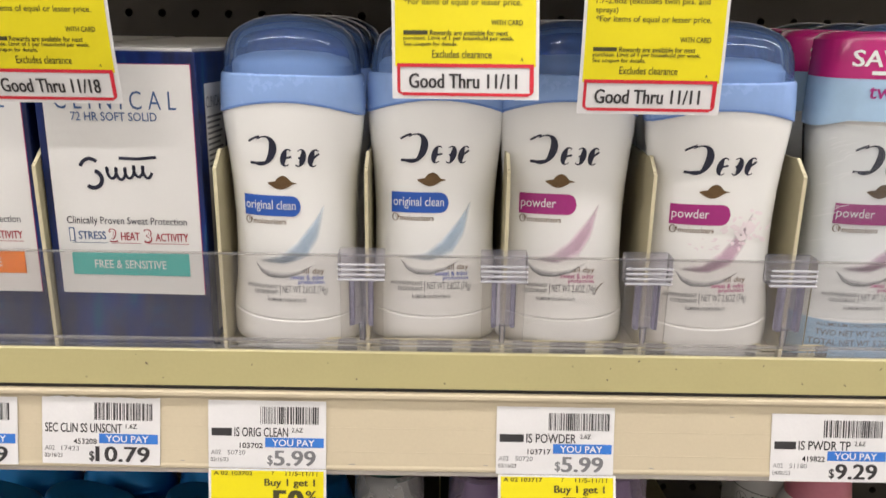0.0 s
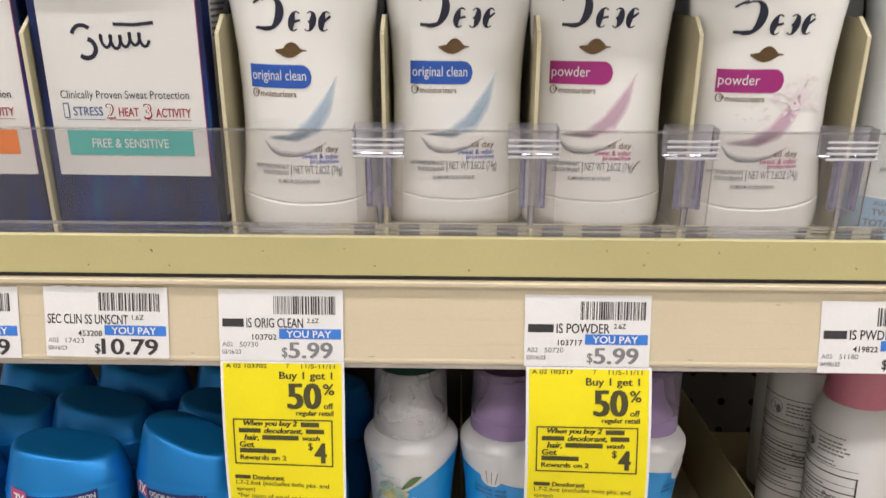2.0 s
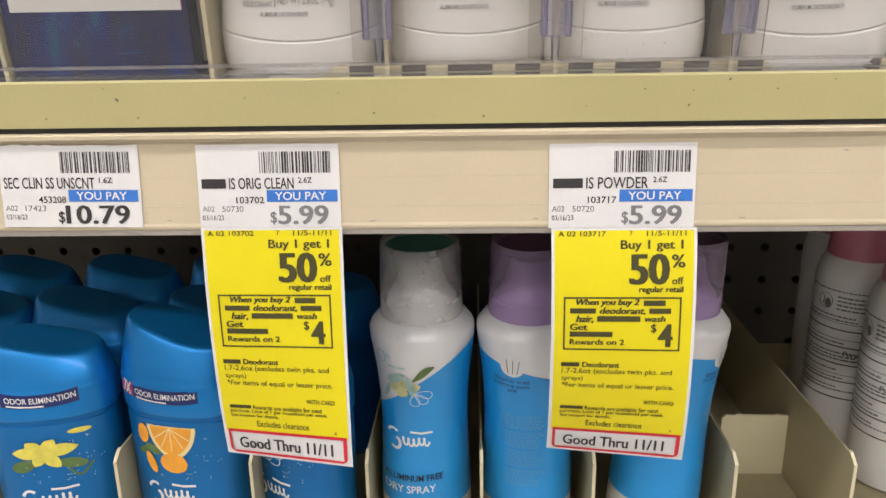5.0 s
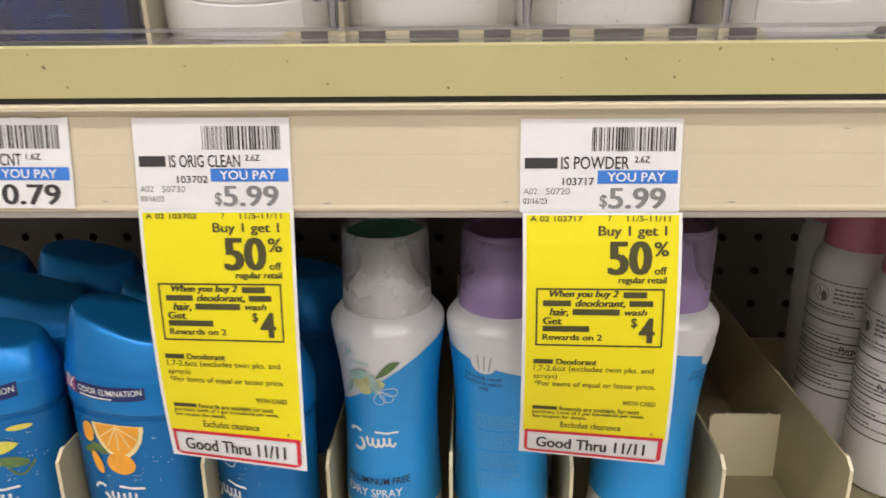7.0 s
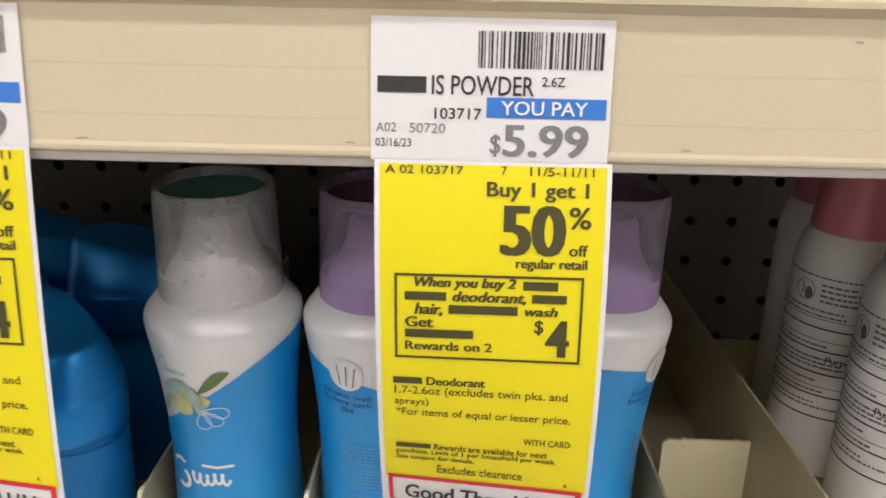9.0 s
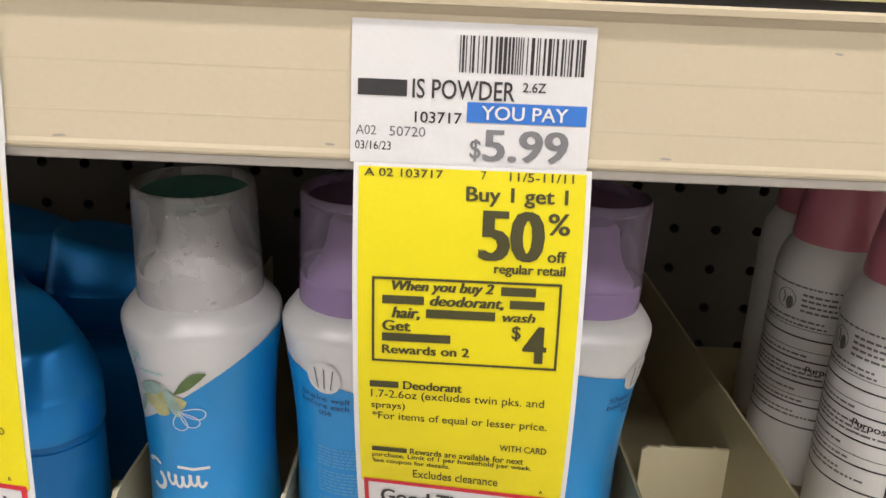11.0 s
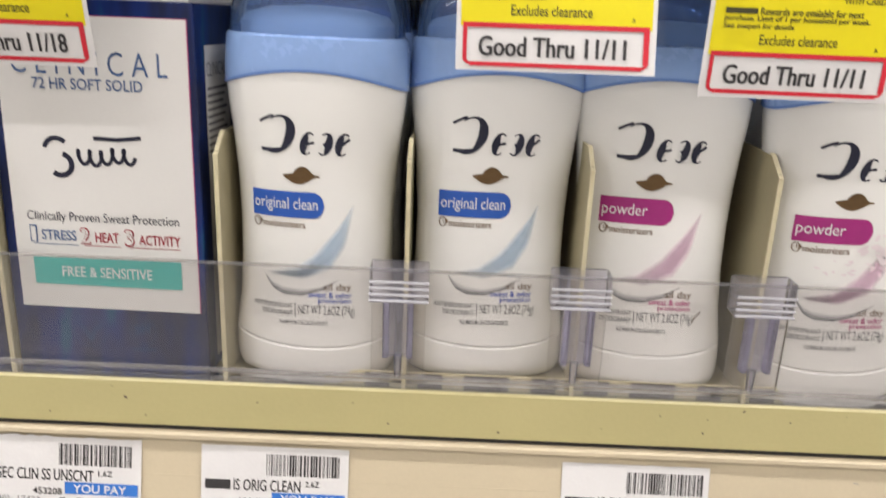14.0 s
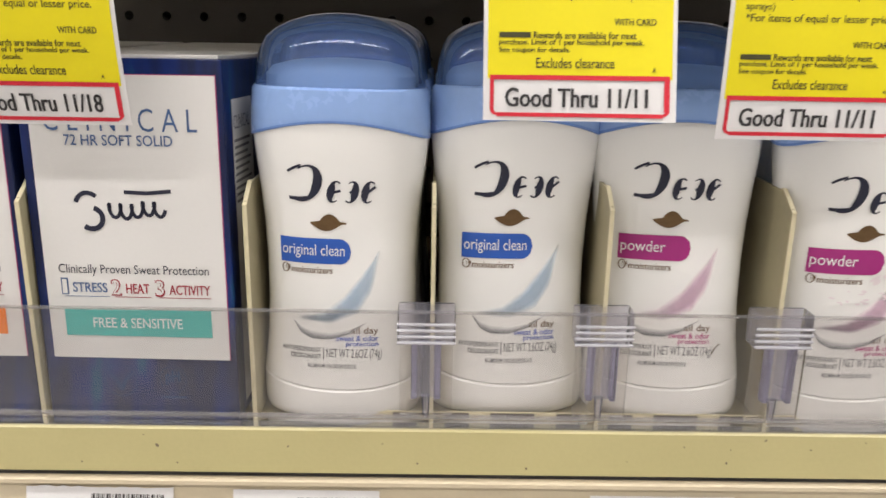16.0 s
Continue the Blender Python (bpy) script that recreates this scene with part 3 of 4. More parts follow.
price_tag(-0.1415, 0.0, "", "1.6Z", "", "", "", "10.79", ink="black")
price_tag(-0.0760, 0.0010, "SEC CLIN SS UNSCNT", "1.6Z", "453208", "17423", "03/16/23", "10.79", 0.0, True, 0.5, "black")
price_tag(0.0, 0.0, "IS ORIG CLEAN", "2.6Z", "103702", "50730", "03/16/23", "5.99", 10.6)
price_tag(0.1322, -0.0010, "IS POWDER", "2.6Z", "103717", "50720", "03/16/23", "5.99", 12.3)
price_tag(0.2585, -0.0025, "IS PWDR TP", "2.6Z", "419822", "51180", "04/06/23", "9.29", 11.2, ink="black")


# ---- yellow promotion tags ----
def promo_tag(x, y, z, bow, end, twist, skew, code, last, label):
    """A long yellow tag that hangs from the moulding, a little bowed and twisted."""
    W, Ln = 0.0540, 0.0978
    g = thing("promo_tag", pose(x, y, z), label, "promotion tag", "promotion tags")

    def sheet(lift):
        def put(u, v):
            f = -v / Ln
            yy = 4 * bow * f * (1 - f) + end * f * f + (u / W - 0.5) * twist * f * f
            return Vector((u + skew * -v, yy - lift, v))
        return put
    bm = bmesh.new()
    patch(bm, 0, -Ln, W, 0, sheet(0), 8, 20)
    patch(bm, 0, -Ln, W, 0, sheet(0.00025), 8, 20)
    edge = [e for e in bm.edges if len(e.link_faces) == 1]
    bmesh.ops.bridge_loops(bm, edges=edge)
    part("paper", bm, "paper", g)
    def P(u):
        return u * W

    def Q(v):
        return -(v - 0.17 * v * (1 - v)) * Ln

    put = sheet(0.0004)
    field = printed("yellow_field", "yellow", g, lambda b: patch(b, 0.0012, Q(0.895), W - 0.0012, -0.0007, put, 8, 18), "bright yellow printed field")
    ink = sheet(0.0006)

    def line(name, body, u0, u1, v0, v1, bold=0.012, shear=0.0, material="olive_ink"):
        printed(name, material, g, lambda b: write(b, body, P(u0), Q(v1), P(u1), Q(v0), ink, bold, shear))

    line("code_line", "A 02 " + code, 0.045, 0.375, 0.012, 0.034)
    line("count_line", "7", 0.535, 0.557, 0.010, 0.033, 0.0)
    line("week_line", "11/5-11/11", 0.655, 0.925, 0.010, 0.034, 0.008)
    line("offer_line", "Buy 1 get 1", 0.475, 0.905, 0.052, 0.103, 0.03)
    line("percent_figure", "50", 0.535, 0.815, 0.112, 0.245, 0.065)
    line("percent_sign", "%", 0.825, 0.92, 0.115, 0.172, 0.03)
    line("off_line", "off", 0.83, 0.91, 0.213, 0.243, 0.03)
    line("retail_line", "regular retail", 0.605, 0.91, 0.252, 0.285, 0.04)

    def frame_lines(b):
        t = 0.0006
        x0, x1, z0, z1 = P(0.085), P(0.90), Q(0.525), Q(0.298)
        for r in ((x0, z0, x1, z0 + t), (x0, z1 - t, x1, z1), (x0, z0, x0 + t, z1), (x1 - t, z0, x1, z1)):
            patch(b, *r, ink, 6, 4)
    printed("offer_box", "olive_ink", g, frame_lines)

    def bar(u0, u1, v0, v1):
        printed("word_bar", "olive_ink", g, lambda b: patch(b, P(u0), Q(v1), P(u1), Q(v0), ink, 4, 1))

    line("terms_line", "When you buy 2", 0.17, 0.61, 0.306, 0.340, 0.06, 0.25)
    bar(0.64, 0.79, 0.312, 0.335)
    bar(0.13, 0.31, 0.346, 0.368)
    line("terms_line", "deodorant,", 0.335, 0.655, 0.342, 0.374, 0.06, 0.25)
    bar(0.68, 0.83, 0.346, 0.368)
    line("terms_line", "hair,", 0.17, 0.295, 0.376, 0.410, 0.06, 0.25)
    bar(0.32, 0.62, 0.379, 0.402)
    line("terms_line", "wash", 0.65, 0.795, 0.378, 0.402, 0.06, 0.25)
    line("terms_line", "Get", 0.13, 0.255, 0.412, 0.440, 0.06)
    bar(0.13, 0.43, 0.446, 0.468)
    line("terms_line", "Rewards on 2", 0.13, 0.515, 0.478, 0.502, 0.05)
    line("dollar_sign", "$", 0.695, 0.735, 0.412, 0.452, 0.02)
    line("reward_figure", "4", 0.745, 0.85, 0.412, 0.508, 0.06)

    bar(0.075, 0.205, 0.580, 0.598)
    line("item_line", "Deodorant", 0.225, 0.49, 0.577, 0.600, 0.05)
    line("item_line", "1.7-2.6oz (excludes twin pks. and", 0.08, 0.86, 0.605, 0.634, 0.006)
    line("item_line", "sprays)", 0.08, 0.235, 0.639, 0.664, 0.006)
    line("item_line", "*For items of equal or lesser price.", 0.085, 0.88, 0.668, 0.697, 0.006)
    line("card_line", "WITH CARD", 0.675, 0.89, 0.740, 0.758, 0.016)

    bar(0.08, 0.245, 0.777, 0.791)
    line("fine_line", "Rewards are available for next", 0.26, 0.79, 0.775, 0.793, 0.02)
    line("fine_line", "purchase. Limit of 1 per household per week.", 0.08, 0.83, 0.795, 0.813, 0.02)
    line("fine_line", "See coupon for details.", 0.08, 0.45, 0.815, 0.832, 0.02)
    line("exclusion_line", "Excludes clearance", 0.275, 0.68, 0.842, 0.868, 0.006)
    line("mark", "^", 0.875, 0.893, 0.866, 0.876, 0.03)

    def red(b):
        t = 0.0011
        patch(b, P(0.035), Q(0.898), P(0.965), Q(0.886), ink, 8, 1)
        patch(b, P(0.035), Q(0.975), P(0.035) + t, Q(0.895), ink, 1, 4)
        patch(b, P(0.965) - t * 1.4, Q(0.975), P(0.965), Q(0.895), ink, 1, 4)
        patch(b, P(0.07), Q(0.990), P(0.93), Q(0.980), ink, 8, 1)
        for s in (0, 1):
            cx = P(0.07) if s == 0 else P(0.93)
            ring(b, cx, Q(0.970), P(0.035), Ln * 0.0195, t, ink, 0, 8, 0.5 if s == 0 else 0.75, 0.75 if s == 0 else 1.0)
    printed("date_frame", "red", g, red, "red rounded frame")
    line("date_line", "Good Thru " + last, 0.115, 0.855, 0.918, 0.966, 0.03, 0, "black")
    return g


LOW = "bright yellow hanging promotion tag with red-framed date strip"
promo_tag(0.0004, -0.0044, -0.0312, -0.0035, -0.0035, -0.011, 0.005, "103702", "11/11", LOW)
promo_tag(0.1332, -0.0044, -0.0322, -0.0060, 0.0035, -0.009, 0.010, "103717", "11/11", LOW)
promo_tag(-0.0755, -0.0386, 0.2305, -0.002, 0.0150, -0.002, 0.0, "453208", "11/18", LOW)
promo_tag(0.0850, -0.0386, 0.2340, -0.003, -0.0070, -0.007, 0.015, "103702", "11/11", LOW)
promo_tag(0.1580, -0.0386, 0.2295, -0.002, 0.0036, -0.002, -0.010, "103717", "11/11", LOW)


# ---- white deodorant sticks ----
BASE = [(0.0, 0.0272, 0.0145, 2.5), (0.0012, 0.0290, 0.0162, 2.5), (0.004, 0.0300, 0.0172, 2.5), (0.010, 0.0302, 0.0176, 2.5), (0.0158, 0.0301, 0.0176, 2.5), (0.0166, 0.0295, 0.0170, 2.5)]
BODY = [(0.0166, 0.0292, 0.0165, 2.5), (0.0172, 0.0300, 0.0173, 2.5), (0.03, 0.0283, 0.0166, 2.5), (0.045, 0.0275, 0.0162, 2.5), (0.06, 0.0275, 0.0161, 2.5),
        (0.075, 0.0282, 0.0164, 2.5), (0.088, 0.0294, 0.0170, 2.5), (0.098, 0.0306, 0.0177, 2.5), (0.105, 0.0312, 0.0181, 2.5), (0.1155, 0.0313, 0.0181, 2.5)]
COLLAR = [(0.1052, 0.0312, 0.0181, 2.5), (0.1054, 0.0318, 0.0187, 2.5), (0.1064, 0.0319, 0.0188, 2.5), (0.113, 0.0317, 0.0187, 2.5), (0.1215, 0.0311, 0.0182, 2.5), (0.1225, 0.0303, 0.0175, 2.5), (0.1226, 0.0290, 0.0163, 2.5)]
DOME = [(0.1222, 0.0298, 0.0170, 2.6), (0.130, 0.0292, 0.0166, 2.6), (0.1345, 0.0282, 0.0158, 2.5), (0.1385, 0.0262, 0.0146, 2.4), (0.1415, 0.0226, 0.0125, 2.2), (0.1440, 0.0176, 0.0096, 2.1), (0.1458, 0.0116, 0.0062, 2.05), (0.1467, 0.0056, 0.0030, 2.0), (0.1469, 0.0006, 0.0004, 2)]


def arch(x, y, z):
    """The joint between cap and body rises in the middle of the front and back."""
    f = max(0.0, min(1.0, (0.1225 - z) / 0.0171))
    return z + 0.0062 * f * (1 - min(abs(x) / 0.0318, 1) ** 2)


def dip(x, y, z):
    """The joint of base and body hangs lower in the middle."""
    f = max(0.0, 1 - abs(z - 0.0166) / 0.0115)
    return z - 0.0042 * f * (1 - min(abs(x) / 0.030, 1) ** 2)


def swoosh(bm, put):
    """A pale brush stroke that widens and sweeps up to one side."""
    low = ((0, 0.41, 0.73, 0.91, 1), (0.0400, 0.0388, 0.0428, 0.0514, 0.0655))
    high = ((0, 0.31, 0.57, 0.83, 1), (0.0412, 0.0430, 0.0490, 0.0590, 0.0668))
    for k in range(4):
        f = 0.5 - 0.085 * k
        mid = lambda u: 0.5 * float(np.interp(u, *low) + np.interp(u, *high))
        half = lambda u: f * float(np.interp(u, *high) - np.interp(u, *low))
        shape(bm, -0.0146 + 0.0006 * k, 0.0154 - 0.0003 * k, lambda u: mid(u) - half(u), lambda u: mid(u) + half(u), front(BODY, 0.0003 + 0.00012 * k), 26, 3)


def white_stick(m, scent, label, printed_front=True, film=False):
    g = thing("deodorant_stick", m, label, "deodorant", "white deodorant sticks")
    part("base", loft(BASE, 48, dip), "white_plastic", g, "white dial base", True)
    body = part("body", loft(BODY, 48, dip), "white_plastic", g, "", True)
    part("collar", loft(COLLAR, 64, arch, False, False), "collar", g, "pale blue cap collar", True)
    part("rim", loft([(0.1048, 0.0314, 0.0183, 2.5), (0.1051, 0.0320, 0.0189, 2.5), (0.1060, 0.03205, 0.01895, 2.5)], 64, arch, False, False), "rim_blue", g, "darker blue lower rim", True)
    part("cap", loft(DOME, 48, None, False), "cap_blue", g, "clear blue domed cap", True)
    part("cream", loft([(0.116, 0.0262, 0.0138, 2.5), (0.1262, 0.0262, 0.0138, 2.5), (0.1290, 0.0238, 0.0120, 2.4), (0.1310, 0.0160, 0.0076, 2.2), (0.1318, 0.004, 0.002, 2)], 40), "puck", g, "pale deodorant cream", True)
    if not printed_front:
        return g
    blue = scent != "powder"
    pill, sw, ink = ("pill_blue", "swoosh_blue", "blue_ink") if blue else ("magenta", "swoosh_pink", "pink_ink")
    put, over = front(BODY), front(BODY, 0.0005)
    printed("word_mark", "navy", g, lambda b: word_mark(b, -0.0173, 0.0836, 0.0149, 0.0968, put))
    printed("emblem", "gold", g, lambda b: bird_mark(b, -0.0090, 0.0733, 0.0036, 0.0795, put), "bronze foil emblem")

    def pill_shape(b):
        shape(b, -0.0203, 0.0052, lambda u: 0.0612 + 0.00463 * (1 - math.sqrt(max(1 - max(0, (u - 0.84) / 0.16) ** 2, 0))), lambda u: 0.0705 - 0.00463 * (1 - math.sqrt(max(1 - max(0, (u - 0.84) / 0.16) ** 2, 0))), put, 44, 3)
    label_ob = printed("scent_label", pill, g, pill_shape, "blue scent label" if blue else "magenta scent label")
    if blue:
        printed("lettering", "white_ink", label_ob, lambda b: write(b, "original clean", -0.0195, 0.0630, 0.0030, 0.0684, over, 0.0))
    else:
        printed("lettering", "white_ink", label_ob, lambda b: write(b, "powder", -0.0195, 0.0630, -0.0040, 0.0684, over, 0.0))
    printed("moisture_drop", "gold", g, lambda b: (ring(b, -0.0186, 0.0590, 0.0014, 0.0018, 0.0004, put), write(b, "1/4", -0.0185, 0.0585, -0.0168, 0.0602, put, 0.01)))
    printed("moisture_line", "brown_ink", g, lambda b: write(b, "moisturizers", -0.0164, 0.0576, -0.0014, 0.0599, put, 0.012))
    printed("swoosh_shade", "swoosh_shade", g, lambda b: [shape(b, -0.0158, 0.0105, lambda u: float(np.interp(u, (0, 0.1, 0.25, 0.5, 0.75, 1), (0.0388, 0.0347, 0.0328, 0.0327, 0.0347, 0.0392))), lambda u: float(np.interp(u, (0, 0.1, 0.25, 0.5, 0.75, 1), (0.0396, 0.0355 + 0.0006 * k, 0.0337 + 0.0007 * k, 0.0334 + 0.0006 * k, 0.0352 + 0.0004 * k, 0.0394))), front(BODY, 0.0003 + 0.0001 * k), 26, 2) for k in range(4)])
    printed("swoosh", sw, g, lambda b: swoosh(b, over), "pale curved brush stroke")
    printed("day_line", "brown_ink", g, lambda b: write(b, "all day", 0.0051, 0.0343, 0.0149, 0.0376, put, 0.006))

    def claim(b):
        write(b, "sweat & odor", -0.0003, 0.0322, 0.0149, 0.0344, put, 0.012)
        write(b, "protection", 0.0032, 0.0297, 0.0149, 0.0320, put, 0.012)
    printed("claim_lines", ink, g, claim)

    def net(b):
        write(b, "ANTIPERSPIRANT", -0.0207, 0.0276, -0.0060, 0.0294, put, 0.012)
        write(b, "DEODORANT", -0.0172, 0.0250, -0.0060, 0.0268, put, 0.012)
        patch(b, -0.0052, 0.0247, -0.0049, 0.0296, put, 1, 1)
        write(b, "NET WT 2.6OZ (74g)", -0.0040, 0.0247, 0.0162, 0.0292, put, 0.0)
        write(b, "ALUMINUM CHLOROHYDRATE", -0.0110, 0.0216, 0.0068, 0.0232, put, 0.008)
    printed("weight_lines", "grey_ink", g, net)
    return g


STICK = "white deodorant stick with clear blue domed cap"
def upper(x, y, turn=0.0, lean=LEAN, side=0.0):
    """The pose of a thing that stands on the sloping deck."""
    return pose(x, y, deck(y) + 0.0003, lean, side, turn)


one = white_stick(upper(0.0383, 0.0245, -1.6, LEAN, 0.7), "clean", STICK + " and blue scent label")
copy_thing(one, upper(0.1020, 0.0280, 4.0, 3.0))
pow_ = white_stick(upper(0.1612, 0.0252, -4.0, 1.5, 0.5), "powder", STICK + " and magenta scent label")
worn = white_stick(upper(0.2286, 0.0228, -3.5, 7.6, -0.8), "powder", "white deodorant stick, blue cap, label smeared with dried cream")


def smear(b):
    put = front(BODY, 0.0011)
    r = random.Random(9)
    for _ in range(60):
        oval(b, r.gauss(0.0130, 0.0042), r.gauss(0.0590, 0.0035), r.uniform(0.0005, 0.0018), r.uniform(0.0004, 0.0014), front(BODY, r.uniform(0.0005, 0.0009)), 7, r.uniform(-1, 1))
    for _ in range(16):
        oval(b, r.uniform(-0.012, 0.008), r.uniform(0.050, 0.056), r.uniform(0.0004, 0.0012), r.uniform(0.0002, 0.0006), front(BODY, r.uniform(0.0005, 0.0010)), 6, r.uniform(-1, 1))


dust = random.Random(21)
printed("dust", "speck", pow_, lambda b: ([oval(b, dust.uniform(-0.022, 0.022), dust.uniform(0.004, 0.013), 0.00028, 0.00028, front(BASE, 0.0004), 5) for _ in range(7)], ribbon(b, [(0.0160, 0.0262), (0.0172, 0.0285), (0.0190, 0.0300)], 0.0005, front(BODY, 0.0006))), "dark specks and a hair")["kind"] = "stuff"
printed("smear", "cream_dry", worn, smear, "dried pinkish cream smear")
plain = white_stick(upper(0.0395, 0.0665), "clean", STICK + ", standing behind", False)
for x, y, lean in ((0.0395, 0.0245, LEAN), (0.1035, 0.0285, 3.0), (0.1640, 0.0260, 1.5), (0.2310, 0.0235, LEAN)):
    for row in range(1, 4):
        if (x, row) == (0.0395, 1):
            plain.matrix_basis = upper(x, y + 0.041, 0.0, lean)
            continue
        copy_thing(plain, upper(x + 0.001 * (row % 2), y + 0.041 * row, 0.0, lean))

# twin pack in shrink film
twin = white_stick(upper(0.3000, 0.0250), "powder", "shrink-wrapped twin pack of white deodorant sticks with magenta banner")
twin.name = "twin_pack"
twin["category"] = "deodorant pack"
twin["group"] = "twin packs"
SLEEVE = [(0.1035, 0.0325, 0.0194, 2.6), (0.107, 0.0327, 0.0196, 2.6), (0.1245, 0.0326, 0.0196, 2.6)]
BANNER = [(0.1245, 0.0327, 0.0197, 2.6), (0.1400, 0.0322, 0.0192, 2.6), (0.1425, 0.0300, 0.0176, 2.6), (0.1436, 0.0250, 0.0140, 2.5)]
part("sleeve", loft(SLEEVE, 48, lambda x, y, z: z + (0.0065 * (1 - min(abs(x) / 0.032, 1) ** 2) if z < 0.105 else 0), False, False), "film_blue", twin, "pale blue printed film", True)
banner = part("banner", loft(BANNER, 48, None, False, False), "film_magenta", twin, "magenta printed film banner", True)
printed("lettering", "white_ink", banner, lambda b: (write(b, "SAVE", -0.0240, 0.1295, -0.002, 0.1362, front(BANNER), 0.03), patch(b, -0.0165, 0.1262, -0.002, 0.1278, front(BANNER), 3, 1)))
printed("twin_line", "magenta", twin, lambda b: write(b, "twin", -0.0165, 0.1165, -0.0015, 0.1222, front(SLEEVE), 0.012))
FOOT = [(0.0, 0.0308, 0.0182, 2.6), (0.0175, 0.0306, 0.0180, 2.6)]
foot = part("foot_sleeve", loft(FOOT, 48, lambda x, y, z: z - (0.002 * (1 - (x / 0.031) ** 2) if z > 0.01 else 0), False, False), "film_blue", twin, "pale blue film foot", True)
printed("lettering", "grey_ink", foot, lambda b: (write(b, "ALUMINUM CHLOROHYDRATE", -0.0215, 0.0135, 0.014, 0.0152, front(FOOT), 0.008), write(b, "TWO NET WT 2.6OZ", -0.0215, 0.0090, 0.012, 0.0118, front(FOOT), 0.01), write(b, "TOTAL NET WT 5.2OZ", -0.0240, 0.0042, 0.014, 0.0072, front(FOOT), 0.01)))
film = [(z, a + 0.0010, b + 0.0010, n) for z, a, b, n in BODY[1:9]]
part("film", loft(film, 48, None, False, False), "film", twin, "clear shrink film", True)
wr = random.Random(5)


def wrinkles(b):
    put = front(film, 0.0003)
    for _ in range(26):
        x, z, l = -0.0245 + wr.uniform(-0.003, 0.004), wr.uniform(0.03, 0.10), wr.uniform(0.003, 0.008)
        ribbon(b, [(x + l * i / 4 * 0.8, z + l * 0.45 * i / 4 + 0.0004 * math.sin(i)) for i in range(5)], 0.0003, put)


printed("film_creases", "white_ink", twin, wrinkles)
for row in range(1, 3):
    t2 = copy_thing(twin, upper(0.3010, 0.0250 + 0.042 * row))

# ---- blue cartons ----
CW, CH, CD = 0.0705, 0.1300, 0.0400


def carton(m, tint, words, label):
    g = thing("deodorant_carton", m, label, "carton", "blue cartons")
    part("body", box(0, CW, 0, CD, 0, CH, 0.0005), "foil", g)
    put, over = flat(0.0002), flat(0.0004)
    mm = 0.001
    panel = printed("front_panel", "board", g, lambda b: patch(b, 3.6 * mm, 23.6 * mm, 68.0 * mm, 124.6 * mm, put, 1, 1), "white front panel")
    printed("edge_line", "crimson", g, lambda b: (patch(b, 68.0 * mm, 23.6 * mm, 68.4 * mm, 125.0 * mm, put, 1, 1), patch(b, 3.4 * mm, 124.6 * mm, 68.4 * mm, 124.9 * mm, put, 1, 1)))
    printed("title_line", "sky_ink", panel, lambda b: write(b, "C L I N I C A L", 8.5 * mm, 105.8 * mm, 61.2 * mm, 113.6 * mm, over, -0.004))
    printed("kind_line", "sky_ink", panel, lambda b: write(b, "72 HR SOFT SOLID", 15.2 * mm, 100.9 * mm, 52.5 * mm, 104.6 * mm, over, 0.008))
    printed("script_mark", "navy", panel, lambda b: script_mark(b, 18.0 * mm, 71.5 * mm, 50.8 * mm, 86.0 * mm, over, 0.0016))
    printed("claim_line", "navy", panel, lambda b: write(b, "Clinically Proven Sweat Protection", 8.6 * mm, 54.6 * mm, 62.2 * mm, 58.9 * mm, over, 0.0))
    printed("figure", "sky_ink", panel, lambda b: (write(b, "1", 9.0 * mm, 47.6 * mm, 11.6 * mm, 53.8 * mm, over, 0.05), patch(b, 10 * mm, 46.9 * mm, 26 * mm, 47.15 * mm, over, 1, 1)))
    printed("word_line", "sky_ink", panel, lambda b: write(b, "STRESS", 13.1 * mm, 48.6 * mm, 25.5 * mm, 52.2 * mm, over, 0.02))
    printed("figure", "wine_ink", panel, lambda b: (write(b, "2", 26.8 * mm, 47.5 * mm, 30.6 * mm, 53.6 * mm, over, 0.05), patch(b, 28 * mm, 46.9 * mm, 41 * mm, 47.15 * mm, over, 1, 1)))
    printed("word_line", "wine_ink", panel, lambda b: write(b, "HEAT", 32.2 * mm, 48.4 * mm, 40.6 * mm, 52.0 * mm, over, 0.02))
    printed("figure", "wine_ink", panel, lambda b: (write(b, "3", 42.6 * mm, 47.3 * mm, 46.2 * mm, 53.6 * mm, over, 0.05), patch(b, 44 * mm, 46.9 * mm, 62.4 * mm, 47.15 * mm, over, 1, 1)))
    printed("word_line", "wine_ink", panel, lambda b: write(b, "ACTIVITY", 47.7 * mm, 48.2 * mm, 62.4 * mm, 51.8 * mm, over, 0.02))
    for d, x, w in (("1", 9.0, 2.6), ("2", 26.8, 3.8), ("3", 42.6, 3.6)):
        printed("figure_core", "board", panel, lambda b: write(b, d, (x + 0.45) * mm, 48.0 * mm, (x + w - 0.45) * mm, 53.3 * mm, flat(0.0006), -0.004))
    block = printed("scent_block", tint, g, lambda b: patch(b, 9.2 * mm, 32.2 * mm, 62.2 * mm, 42.6 * mm, over, 1, 1), "coloured scent block")
    printed("lettering", "white_ink", block, lambda b: write(b, words, (19.3 if len(words) > 2 else 48.6) * mm, 35.4 * mm, 51.7 * mm, 39.2 * mm, flat(0.0006), 0.012))

    def seal(b):
        ring(b, 27.3 * mm, 14.8 * mm, 6.1 * mm, 6.3 * mm, 0.0004, put)
        for k in (-1, 1):
            ribbon(b, [(27.3 * mm, 11 * mm), (27.3 * mm + k * 1.6 * mm, 15 * mm), (27.3 * mm + k * 4.2 * mm, 17.6 * mm)], 0.0011, put)
